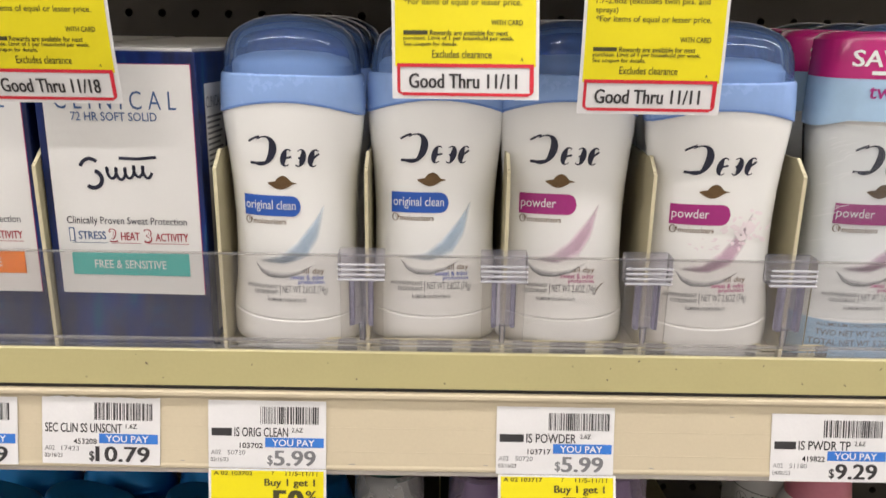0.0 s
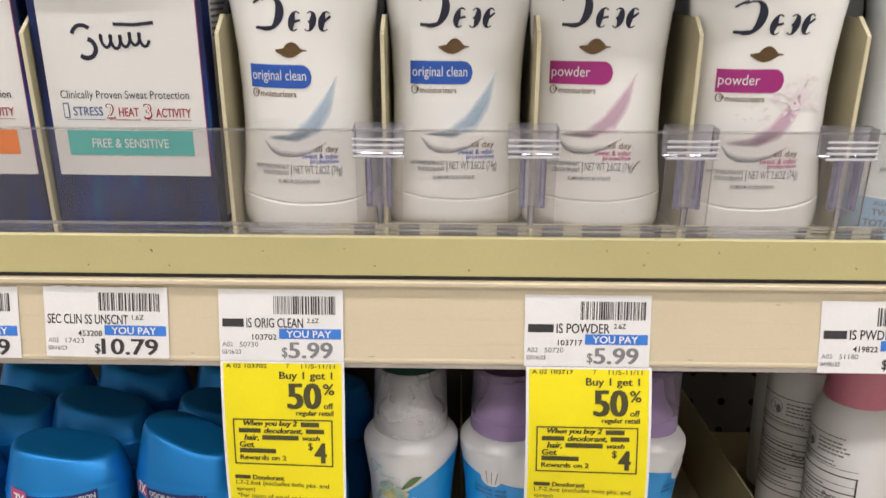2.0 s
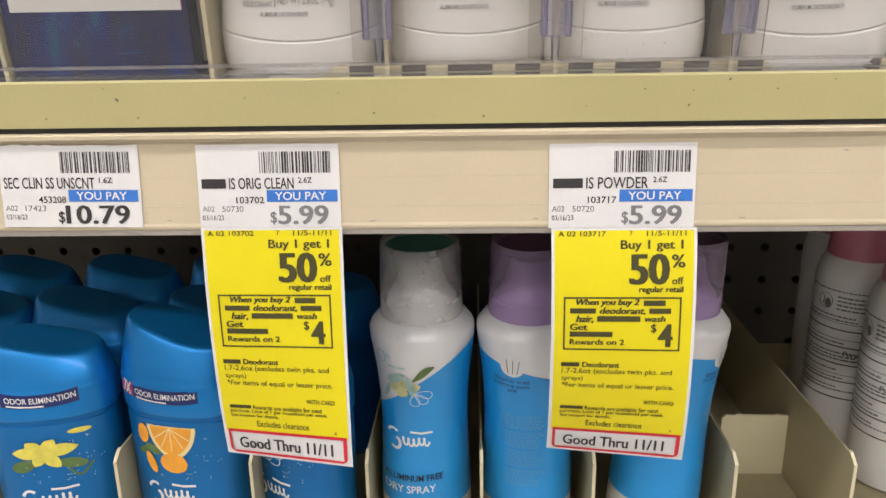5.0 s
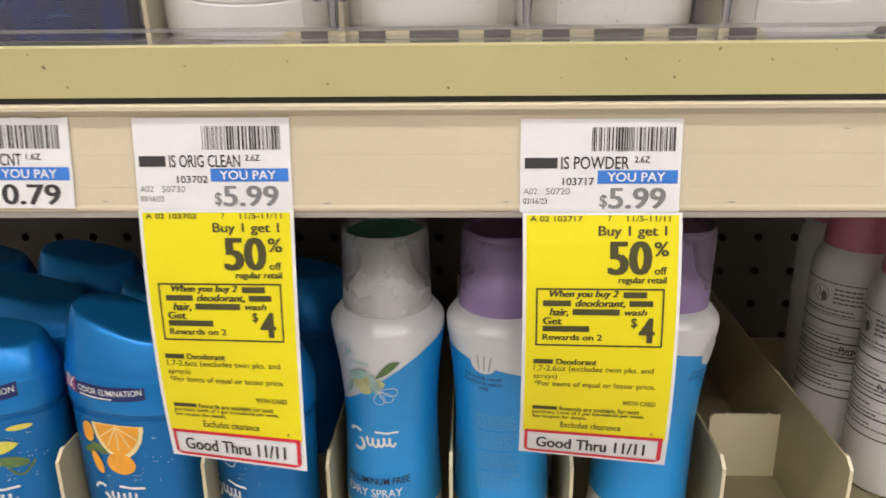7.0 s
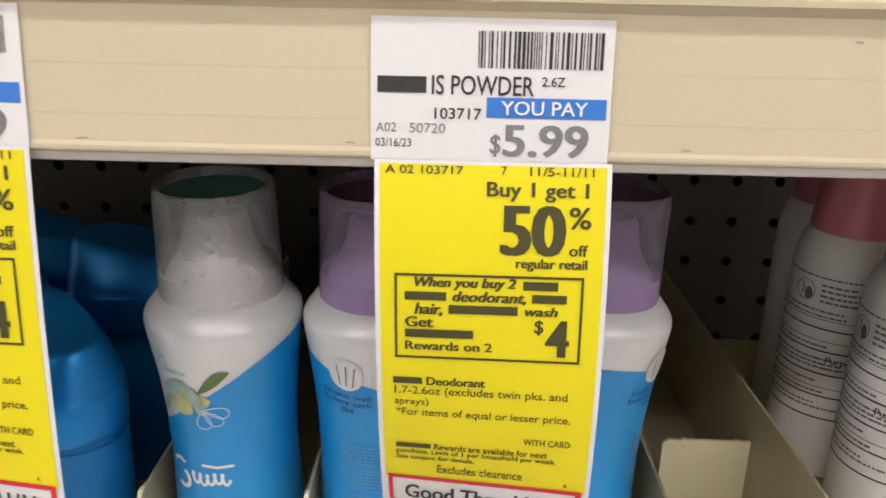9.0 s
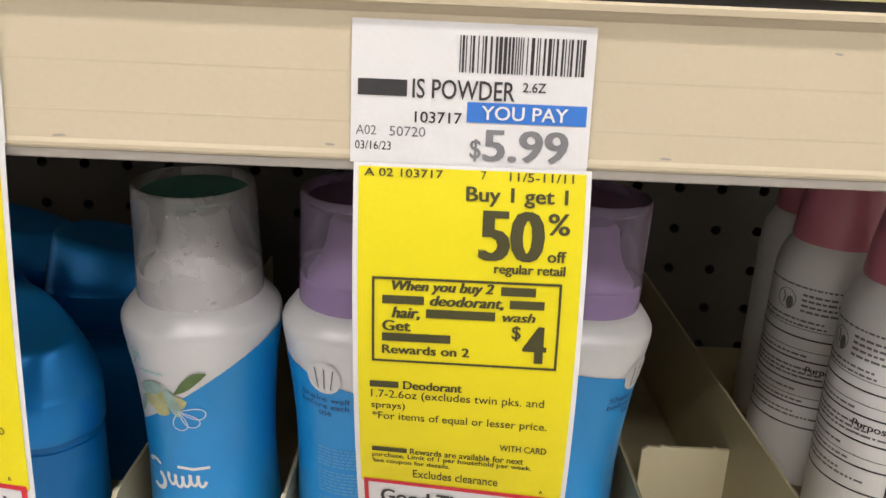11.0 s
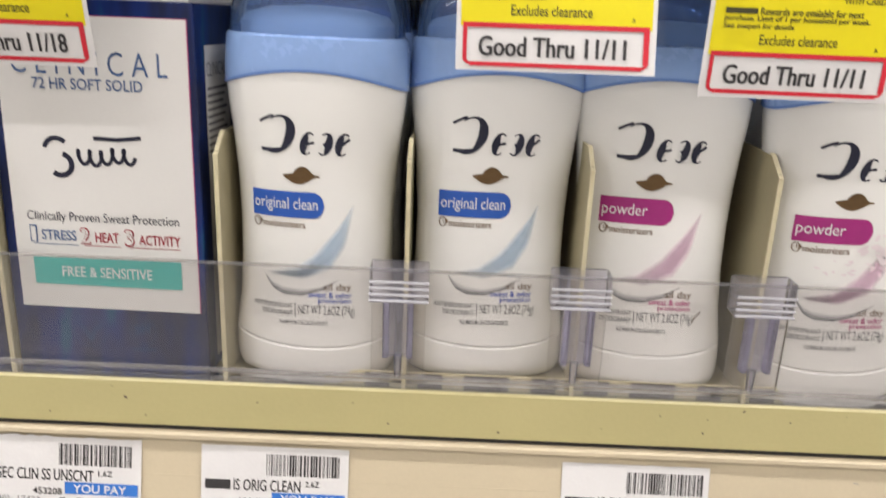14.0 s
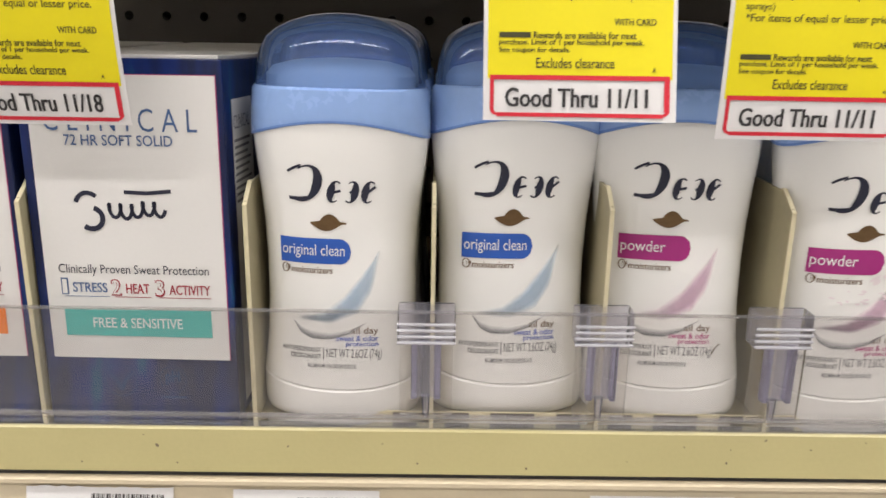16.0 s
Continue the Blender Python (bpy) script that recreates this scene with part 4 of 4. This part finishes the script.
    printed("seal", "emblem", g, seal, "dim round seal")
    printed("lettering", "emblem", g, lambda b: (ring(b, 46.6 * mm, 15.6 * mm, 5.0 * mm, 5.4 * mm, 0.0003, put), write(b, "pH", 43.8 * mm, 13.2 * mm, 49.2 * mm, 19.2 * mm, put, 0.02), patch(b, 42.0 * mm, 8.2 * mm, 51.2 * mm, 9.0 * mm, put, 1, 1)))
    side = bmesh.new()
    for a in ((0.0085, 0.004, 0.034, 0.1165),):
        side.faces.new([side.verts.new((CW + 0.0002, y, z)) for y, z in ((a[0], a[1]), (a[2], a[1]), (a[2], a[3]), (a[0], a[3]))])
    sp = part("side_panel", side, "board", g, "white side panel")

    def side_lines(b):
        sput = lambda x, z: Vector((CW + 0.0004, x, z))
        write(b, "CLINICAL", 0.0095, 0.1060, 0.0300, 0.1110, sput)
        for k in range(10):
            patch(b, 0.0095, 0.1015 - 0.0024 * k, 0.0300 - 0.002 * (k % 3), 0.1025 - 0.0024 * k, sput, 1, 1)
    printed("side_lines", "grey_ink", sp, side_lines)
    part("top_flap", box(0.0015, CW - 0.0015, 0.0012, CD - 0.001, CH - 0.0002, CH + 0.0014, 0.0004), "board", g, "white tucked top flap")
    return g


first = carton(pose(-0.0685, 0.0075, 0.0250, 5.0, 0, -2.0), "teal", "FREE & SENSITIVE", "navy foil carton with white panel and teal block")
for row in range(1, 5):
    copy_thing(first, upper(-0.0690, 0.0095 + 0.0412 * row, (0.6, -0.5, 0.3)[row % 3]))
second = carton(pose(-0.1430, 0.0075, 0.0250, 5.0), "orange_ink", "E", "navy foil carton with white panel and orange block")
for row in range(1, 5):
    copy_thing(second, upper(-0.1430, 0.0085 + 0.0412 * row))


# ---- blue sticks on the lower shelf ----
LB = [(0.0, 0.0270, 0.0165, 2.4), (0.003, 0.0296, 0.0185, 2.4), (0.030, 0.0305, 0.0190, 2.4), (0.060, 0.0308, 0.0192, 2.4), (0.0735, 0.0310, 0.0193, 2.4)]
LN = [(0.0735, 0.0302, 0.0186, 2.4), (0.0745, 0.0300, 0.0184, 2.4), (0.0765, 0.0302, 0.0186, 2.4)]
LC = [(0.0765, 0.0312, 0.0196, 2.4), (0.0775, 0.0317, 0.0200, 2.4), (0.081, 0.0318, 0.0201, 2.4), (0.0905, 0.0318, 0.0202, 2.4), (0.0911, 0.0317, 0.0200, 2.4), (0.0916, 0.0313, 0.0197, 2.4), (0.0940, 0.0310, 0.0194, 2.4), (0.0970, 0.0303, 0.0186, 2.4),
      (0.1010, 0.0293, 0.0172, 2.4), (0.1050, 0.0283, 0.0156, 2.3), (0.1085, 0.0273, 0.0140, 2.3), (0.1102, 0.0266, 0.0131, 2.2), (0.1110, 0.0256, 0.0123, 2.2), (0.1112, 0.0235, 0.0110, 2.2), (0.1108, 0.0120, 0.0058, 2.1), (0.1106, 0.0010, 0.0008, 2)]


def slant(x, y, z):
    """The lid's top runs down to one side in a gentle wave."""
    f = max(0.0, (z - 0.092) / 0.019)
    return z - 0.0034 * f * (x / 0.028 + 0.35 * math.sin(3 * x / 0.028)) + 0.0028 * f * (y / 0.016)


def blue_stick(m, fruit, label, faced=True, lift=0.0):
    g = thing("deodorant_stick", m, label, "deodorant", "blue deodorant sticks")
    part("body", loft(LB), "stick_body", g, "deep blue printed body", True)
    part("neck_ring", loft(LN), "stick_body", g, "", True)
    part("lid", loft(LC, 56, lambda x, y, z: slant(x, y, z) + lift * max(0.0, (z - 0.075) / 0.036) * (1.0 - 0.45 * x / 0.03)), "stick_blue", g, "pearly blue rounded lid", True)
    if not faced:
        return g
    put, over = front(LC, 0.0003), front(LC, 0.0005)

    def arc(p):
        return lambda x, z: p(x, z + 0.0045 * (x / 0.03) ** 2)
    lab = printed("claim_label", "label_navy", g, lambda b: patch(b, -0.0230, 0.0835, 0.0175, 0.0905, arc(put), 14, 3), "navy claim label")
    printed("claim_figure", "crimson", lab, lambda b: patch(b, -0.0255, 0.0835, -0.0175, 0.0925, arc(over), 4, 3))
    printed("lettering", "white_ink", lab, lambda b: (write(b, "7X", -0.0240, 0.0845, -0.0182, 0.0903, arc(front(LC, 0.0008)), 0.03), write(b, "ODOR ELIMINATION", -0.0155, 0.0862, 0.0165, 0.0892, arc(front(LC, 0.0008)), 0.02), patch(b, -0.0150, 0.0842, 0.002, 0.0850, arc(front(LC, 0.0008)), 3, 1)))
    put, over = front(LB, 0.0003), front(LB, 0.0006)
    printed("script_mark", "white_ink", g, lambda b: script_mark(b, -0.0150, 0.0270, 0.0110, 0.0395, put, 0.0015))
    dr = random.Random(3)

    def dots(b):
        for _ in range(46):
            x = dr.uniform(-0.020, 0.024)
            oval(b, x, dr.uniform(0.042, 0.066), 0.00022, 0.00022, put, 4)
    printed("dots", "white_ink", g, dots)
    if fruit == "orange":
        printed("fruit_slice", "rind", g, lambda b: shape(b, -0.0120, 0.0140, lambda u: 0.0690 - 0.0155 * math.sin(math.pi * u) ** 0.6, lambda u: 0.0712, put, 18, 3), "printed orange slice")
        printed("fruit_flesh", "fruit", g, lambda b: (shape(b, -0.0100, 0.0120, lambda u: 0.0690 - 0.0132 * math.sin(math.pi * u) ** 0.6, lambda u: 0.0708, over, 18, 3), oval(b, 0.0008, 0.0510, 0.0075, 0.0055, front(LB, 0.0004)), oval(b, -0.0150, 0.0655, 0.0034, 0.0052, over), oval(b, -0.0118, 0.0500, 0.0026, 0.0056, over, 10, -0.3)))
        printed("segment_lines", "rind", g, lambda b: [ribbon(b, [(0.001, 0.0705), (0.001 + 0.011 * math.cos(t), 0.0702 - 0.0120 * math.sin(t))], 0.0005, front(LB, 0.0008)) for t in (0.5, 1.0, 1.57, 2.1, 2.6)])
        printed("leaf", "leaf", g, lambda b: (oval(b, -0.0100, 0.0575, 0.0040, 0.0028, put, 10, -0.8), oval(b, -0.0160, 0.0560, 0.0030, 0.0022, put, 10, 0.8)))
    elif fruit == "flower":
        def petals(b):
            for ang, l, w in ((0.15, 0.017, 0.0036), (0.9, 0.010, 0.0034), (2.4, 0.010, 0.0036), (3.1, 0.014, 0.0036), (4.2, 0.009, 0.0030), (5.4, 0.012, 0.0034)):
                c, s = math.cos(ang), math.sin(ang)
                q = lambda x, z: over(-0.003 + c * x - s * z, 0.0590 + (s * x + c * z) * 0.9)
                shape(b, 0, l, lambda u: -w * math.sin(math.pi * u) ** 0.8, lambda u: w * math.sin(math.pi * u) ** 0.8, q, 10, 2)
        printed("leaf", "leaf", g, lambda b: (oval(b, -0.0130, 0.0520, 0.0055, 0.0034, put, 10, 0.5), oval(b, 0.0100, 0.0520, 0.0065, 0.0030, put, 10, -0.8), ribbon(b, [(0.008 + 0.001 * i, 0.049 - 0.004 * math.sin(i / 3)) for i in range(12)], 0.0012, put)))
        printed("blossom", "petal", g, petals, "printed yellow blossom")
        printed("bud", "petal", g, lambda b: oval(b, 0.0150, 0.0690, 0.0055, 0.0014, put, 10, 0.3))
    else:
        printed("blossom", "white_ink", g, lambda b: [ring(b, -0.002 + 0.005 * math.cos(k), 0.055 + 0.005 * math.sin(k), 0.005, 0.0035, 0.0005, put) for k in (0, 1.3, 2.6, 3.9, 5.2)])
    return g


BL = "blue deodorant stick with pearly rounded lid"
s1 = blue_stick(low(-0.1075, 0.0585, -0.215, 13, True), "flower", BL + " and yellow blossom print")
s2 = blue_stick(low(-0.0405, 0.0625, -0.215, -12, True), "orange", BL + " and orange slice print", True, 0.0055)
s3 = blue_stick(low(0.0160, 0.0640, -0.215, -38, True), "line", BL + ", turned to one side")
s4 = blue_stick(low(-0.1075, 0.1020, -0.215, 0, True), "", BL + ", standing behind", False)
for x in (-0.1740, -0.1075, -0.0405):
    for row in range(0 if x < -0.15 else 1, 3):
        y = (0.0585, 0.1120, 0.1720)[row]
        if (x, row) == (-0.1075, 1):
            s4.matrix_basis = low(x - 0.004, y, -0.215, 0, True)
            continue
        copy_thing(s4, low(x + (0.004 if row % 2 else -0.003), y, -0.215, 3 * (row % 3 - 1)))
copy_thing(s4, low(0.0170, 0.1480, -0.215, 8))

# ---- spray cans ----
SP = [(0.0, 0.0205, 0.0205, 2), (0.002, 0.0228, 0.0228, 2), (0.012, 0.0232, 0.0232, 2), (0.030, 0.0228, 0.0228, 2), (0.050, 0.0218, 0.0218, 2), (0.066, 0.0212, 0.0212, 2), (0.080, 0.0216, 0.0216, 2), (0.096, 0.0228, 0.0228, 2),
      (0.106, 0.0241, 0.0241, 2), (0.113, 0.0251, 0.0251, 2), (0.1165, 0.0254, 0.0254, 2), (0.1182, 0.0252, 0.0252, 2), (0.1194, 0.0246, 0.0246, 2), (0.1232, 0.0216, 0.0216, 2), (0.1243, 0.0200, 0.0200, 2), (0.1246, 0.0190, 0.0190, 2)]
OC = [(0.1246, 0.0198, 0.0198, 2), (0.1330, 0.0196, 0.0196, 2), (0.1334, 0.0194, 0.0194, 2), (0.1560, 0.0188, 0.0188, 2), (0.1594, 0.0186, 0.0186, 2), (0.1602, 0.0181, 0.0181, 2), (0.1600, 0.0172, 0.0172, 2), (0.1570, 0.0168, 0.0168, 2)]
NZ = [(0.1245, 0.0172, 0.0172, 2), (0.1320, 0.0170, 0.0170, 2), (0.1345, 0.0150, 0.0150, 2), (0.1380, 0.0125, 0.0125, 2), (0.1430, 0.0108, 0.0108, 2), (0.1490, 0.0098, 0.0098, 2), (0.1510, 0.0080, 0.0080, 2)]


def spray_can(m, tone, faced, label):
    lil = tone == "lilac"
    g = thing("spray_can", m, label, "spray can", "dry spray cans")
    part("can", loft(SP), "spray_white", g, "", True)
    # printed wrap round the can: high on one flank, low on the other
    bm = bmesh.new()
    rows = []
    seg = 64
    for k in range(seg):
        t = 2 * math.pi * k / seg
        s = math.sin(t) if not lil else -math.sin(t)
        c = math.cos(t)
        up = (0.5 + 0.5 * c) if not lil else (0.5 - 0.5 * c)
        top = (0.092 + 0.016 * up ** 0.8) if lil else (0.078 + 0.036 * up ** 0.9)
        col = []
        for j in range(13):
            z = 0.026 + (top - 0.026) * j / 12
            i = max(i for i in range(len(SP) - 1) if SP[i][0] <= z)
            f = (z - SP[i][0]) / (SP[i + 1][0] - SP[i][0])
            r = SP[i][1] + f * (SP[i + 1][1] - SP[i][1]) + 0.0002
            col.append(bm.verts.new((r * c, r * math.sin(t), z)))
        rows.append(col)
    for k in range(seg):
        a, b = rows[k], rows[(k + 1) % seg]
        for j in range(12):
            bm.faces.new((a[j], b[j], b[j + 1], a[j + 1]))
    wrap = part("printed_wrap", bm, "spray_blue", g, "bright blue printed wrap", True)
    part("overcap", loft(OC, 48, None, False), "over_lilac" if lil else "over_clear", g, "frosted lilac overcap" if lil else "frosted clear overcap", True)
    part("cap_ring", loft([(0.1244, 0.0194, 0.0194, 2), (0.1290, 0.0193, 0.0193, 2), (0.1325, 0.0192, 0.0192, 2), (0.1330, 0.0186, 0.0186, 2)], 48, None, False, False), "nozzle_lilac" if lil else "nozzle_white", g, "", True)
    part("nozzle", loft(NZ, 32), "nozzle_lilac" if lil else "nozzle_white", g, "spray nozzle", True)
    part("top_disc", loft([(0.1564, 0.0166, 0.0166, 2), (0.1572, 0.0166, 0.0166, 2)], 40), "top_lilac" if lil else "top_teal", g, "plum top disc" if lil else "teal top disc", True)
    put, over = front(SP, 0.0005), front(SP, 0.0007)
    if faced:
        printed("script_mark", "white_ink", g, lambda b: script_mark(b, -0.0165, 0.0580, 0.0050, 0.0700, put, 0.0013))

        def petals(b):
            for ang, l, w in ((0.3, 0.008, 0.0032), (1.3, 0.006, 0.003), (2.2, 0.010, 0.0034), (3.2, 0.009, 0.003), (4.3, 0.007, 0.003)):
                c, s = math.cos(ang), math.sin(ang)
                q = lambda x, z: put(-0.0075 + c * x - s * z, 0.0935 + (s * x + c * z) * 0.8)
                shape(b, 0, l, lambda u: -w * math.sin(math.pi * u) ** 0.8, lambda u: w * math.sin(math.pi * u) ** 0.8, q, 8, 2)
        printed("blossom", "petal_pale", g, petals, "printed pale yellow blossom")
        printed("petal_shadow", "petal_teal", g, lambda b: (oval(b, -0.0118, 0.0985, 0.0038, 0.0030, over, 10, 0.6), oval(b, -0.0048, 0.0945, 0.0020, 0.0052, over, 10, -0.3), oval(b, -0.0160, 0.0905, 0.0012, 0.0040, over, 8, 0.3)))
        printed("leaf", "leaf", g, lambda b: shape(b, -0.004, 0.0068, lambda u: 0.0975 + 0.008 * u - 0.0012 * math.sin(math.pi * u), lambda u: 0.0980 + 0.008 * u + 0.0030 * math.sin(math.pi * u), put, 10, 2))
        printed("petal_lines", "white_ink", g, lambda b: [ribbon(b, [(-0.003 + math.cos(a) * 0.0085 * math.sin(math.pi * i / 14) - math.sin(a) * 0.0024 * math.sin(2 * math.pi * i / 14), 0.0915 + 0.85 * (math.sin(a) * 0.0085 * math.sin(math.pi * i / 14) + math.cos(a) * 0.0024 * math.sin(2 * math.pi * i / 14))) for i in range(15)], 0.00028, over) for a in (-0.15, -0.85, -1.55)])
        printed("zero_mark", "teal", g, lambda b: (ring(b, -0.0185, 0.1085, 0.0022, 0.0036, 0.0004, put), write(b, "aluminum", -0.0150, 0.1040, -0.0068, 0.1056, put), write(b, "%", -0.0160, 0.1085, -0.0140, 0.1110, put)))
        printed("kind_line", "navy", g, lambda b: write(b, "ALUMINUM FREE", -0.0200, 0.0400, 0.0095, 0.0436, put, 0.016, 0, 0.10))
        printed("kind_line", "white_ink", g, lambda b: write(b, "DRY SPRAY", -0.0200, 0.0330, 0.0060, 0.0372, put, 0.012, 0, 0.12))
    else:
        disc = printed("shake_sign", "spray_white", g, lambda b: oval(b, -0.0090, 0.1055, 0.0056, 0.0058, put, 16), "white round shake sign")
        printed("sign_lines", "grey_ink", disc, lambda b: [ribbon(b, [(-0.009 + k * 0.002, 0.1015), (-0.009 + k * 0.003, 0.1090)], 0.0004, over) for k in (-1, 0, 1)])
        printed("sign_text", "label_navy", g, lambda b: (write(b, "Shake well", -0.0170, 0.0965, -0.0012, 0.0985, put), write(b, "before each", -0.0170, 0.0938, -0.0012, 0.0958, put), write(b, "use", -0.0110, 0.0911, -0.0070, 0.0928, put)))

        def small(b):
            words = random.Random(12)
            for k in range(30):
                x, end = -0.0120, 0.0070 - 0.006 * words.random()
                if k % 8 == 7:
                    continue
                while x < end:
                    w = words.uniform(0.0008, 0.0026)
                    patch(b, x, 0.0400 + 0.0013 * k, min(x + w, end + 0.001), 0.0406 + 0.0013 * k, put, 2, 1)
                    x += w + 0.0005
        printed("small_print", "can_print", g, small)
    return g


c1 = spray_can(low(0.0788, 0.0690, -0.215, 0, True, 3.0), "clear", True, "blue and white dry spray can with clear overcap")
c2 = spray_can(low(0.1305, 0.0690, -0.215, 0, True, 3.0), "lilac", False, "blue and white dry spray can with lilac overcap, back turned")
c3 = copy_thing(c2, low(0.1955, 0.0690, -0.215, 75, False, 3.0))
for row in range(1, 3):
    copy_thing(c2, low(0.1350 + 0.004 * row, 0.0640 + 0.0560 * row, -0.215, 60 * row))

# ---- white cans with dusty pink caps ----
WC = [(0.0, 0.0215, 0.0215, 2), (0.002, 0.0240, 0.0240, 2), (0.010, 0.0245, 0.0245, 2), (0.098, 0.0245, 0.0245, 2), (0.104, 0.0242, 0.0242, 2), (0.1085, 0.0234, 0.0234, 2), (0.1125, 0.0221, 0.0221, 2), (0.1160, 0.0205, 0.0205, 2), (0.1180, 0.0190, 0.0190, 2)]
PC = [(0.1175, 0.0192, 0.0192, 2), (0.1190, 0.0195, 0.0195, 2), (0.1320, 0.0184, 0.0184, 2), (0.1450, 0.0164, 0.0164, 2), (0.1500, 0.0150, 0.0150, 2), (0.1522, 0.0122, 0.0122, 2), (0.1527, 0.004, 0.004, 2)]


def pink_can(m, label):
    g = thing("spray_can", m, label, "spray can", "pink-capped spray cans")
    part("can", loft(WC), "chalk_can", g, "", True)
    part("cap", loft(PC), "pink_cap", g, "dusty pink cap", True)
    put = front(WC, 0.0003)
    pr = random.Random(11)
    for z in (0.0755, 0.0650, 0.0540, 0.0430, 0.0320):
        printed("rule_line", "black", g, lambda b: patch(b, -0.0235, z, 0.0180, z + 0.0007, put, 24, 1))
    printed("thin_rule_line", "grey_ink", g, lambda b: [patch(b, -0.0230, z, 0.0180, z + 0.00035, put, 24, 1) for z in (0.0800, 0.0700, 0.0475)])
    printed("rule_line", "black", g, lambda b: patch(b, 0.0172, 0.0300, 0.0179, 0.0757, put, 1, 8))
    printed("heading", "black", g, lambda b: write(b, "Purpose", 0.0020, 0.0590, 0.0160, 0.0632, put, 0.02))

    def small(b):
        rows = [(0.0990, -0.022, 0.010, 0.0008)] + [(z, -0.0050, pr.uniform(0.006, 0.014), 0.0010) for z in (0.0955, 0.0930, 0.0905, 0.0880)]
        rows += [(z, -0.0225, pr.uniform(-0.002, 0.012), 0.0009) for z in (0.0835, 0.0812, 0.0672, 0.0610, 0.0588, 0.0568, 0.0500, 0.0450, 0.0390, 0.0368)]
        rows += [(0.0570, 0.0030, 0.0140, 0.0008)]
        for z, x, stop, tall in rows:
            while x < stop:
                w = pr.uniform(0.0010, 0.0034)
                patch(b, x, z, min(x + w, stop + 0.001), z + tall, put, 2, 1)
                x += w + 0.0006
    printed("small_print", "grey_ink", g, small)
    printed("sign", "grey_ink", g, lambda b: (ring(b, -0.0120, 0.0920, 0.0044, 0.0048, 0.0004, put), oval(b, -0.0105, 0.0905, 0.0018, 0.0030, put, 8), ribbon(b, [(-0.0140, 0.0950), (-0.0128, 0.0925), (-0.0135, 0.0895)], 0.0006, put)))
    return g


w1 = pink_can(low(0.3440, 0.1160, -0.215, -62, True), "white spray can with dusty pink cap and printed back")
copy_thing(w1, low(0.3370, 0.1680, -0.215, -38))
w3 = copy_thing(w1, low(0.3500, 0.2200, -0.215, -165))
printed("curl_mark", "black", w3, lambda b: ring(b, 0.0, 0.0, 0.0052, 0.0072, 0.0008, lambda x, z: Vector((-0.0005 + x, 0.0248, 0.100 + z)), 0.4, 20, 0.05, 0.95))

# ---- folded card stop in the empty lane ----
tab = thing("card_stop", pose(0.2395, 0.1000, LOW_Z) @ Matrix.Diagonal((0.95, 0.95, 0.755, 1)), "folded tan card stop standing in an empty lane", "card stop")
bm = bmesh.new()
prof = [(0, 0), (0, 0.046), (0.0022, 0.0482), (0.0075, 0.0478), (0.0085, 0.0490), (0.0110, 0.0482), (0.0300, 0.0480), (0.0315, 0.0490), (0.0330, 0.0480), (0.0400, 0.0478), (0.0418, 0.0465), (0.0405, 0)]
for y in (0.0, 0.0016):
    bm.faces.new([bm.verts.new((x, y, z)) for x, z in prof])
bmesh.ops.bridge_loops(bm, edges=[e for e in bm.edges])
part("card", bm, "card", tab)
part("fold", box(0.001, 0.040, 0.0016, 0.050, 0.0, 0.0012), "tan", tab)
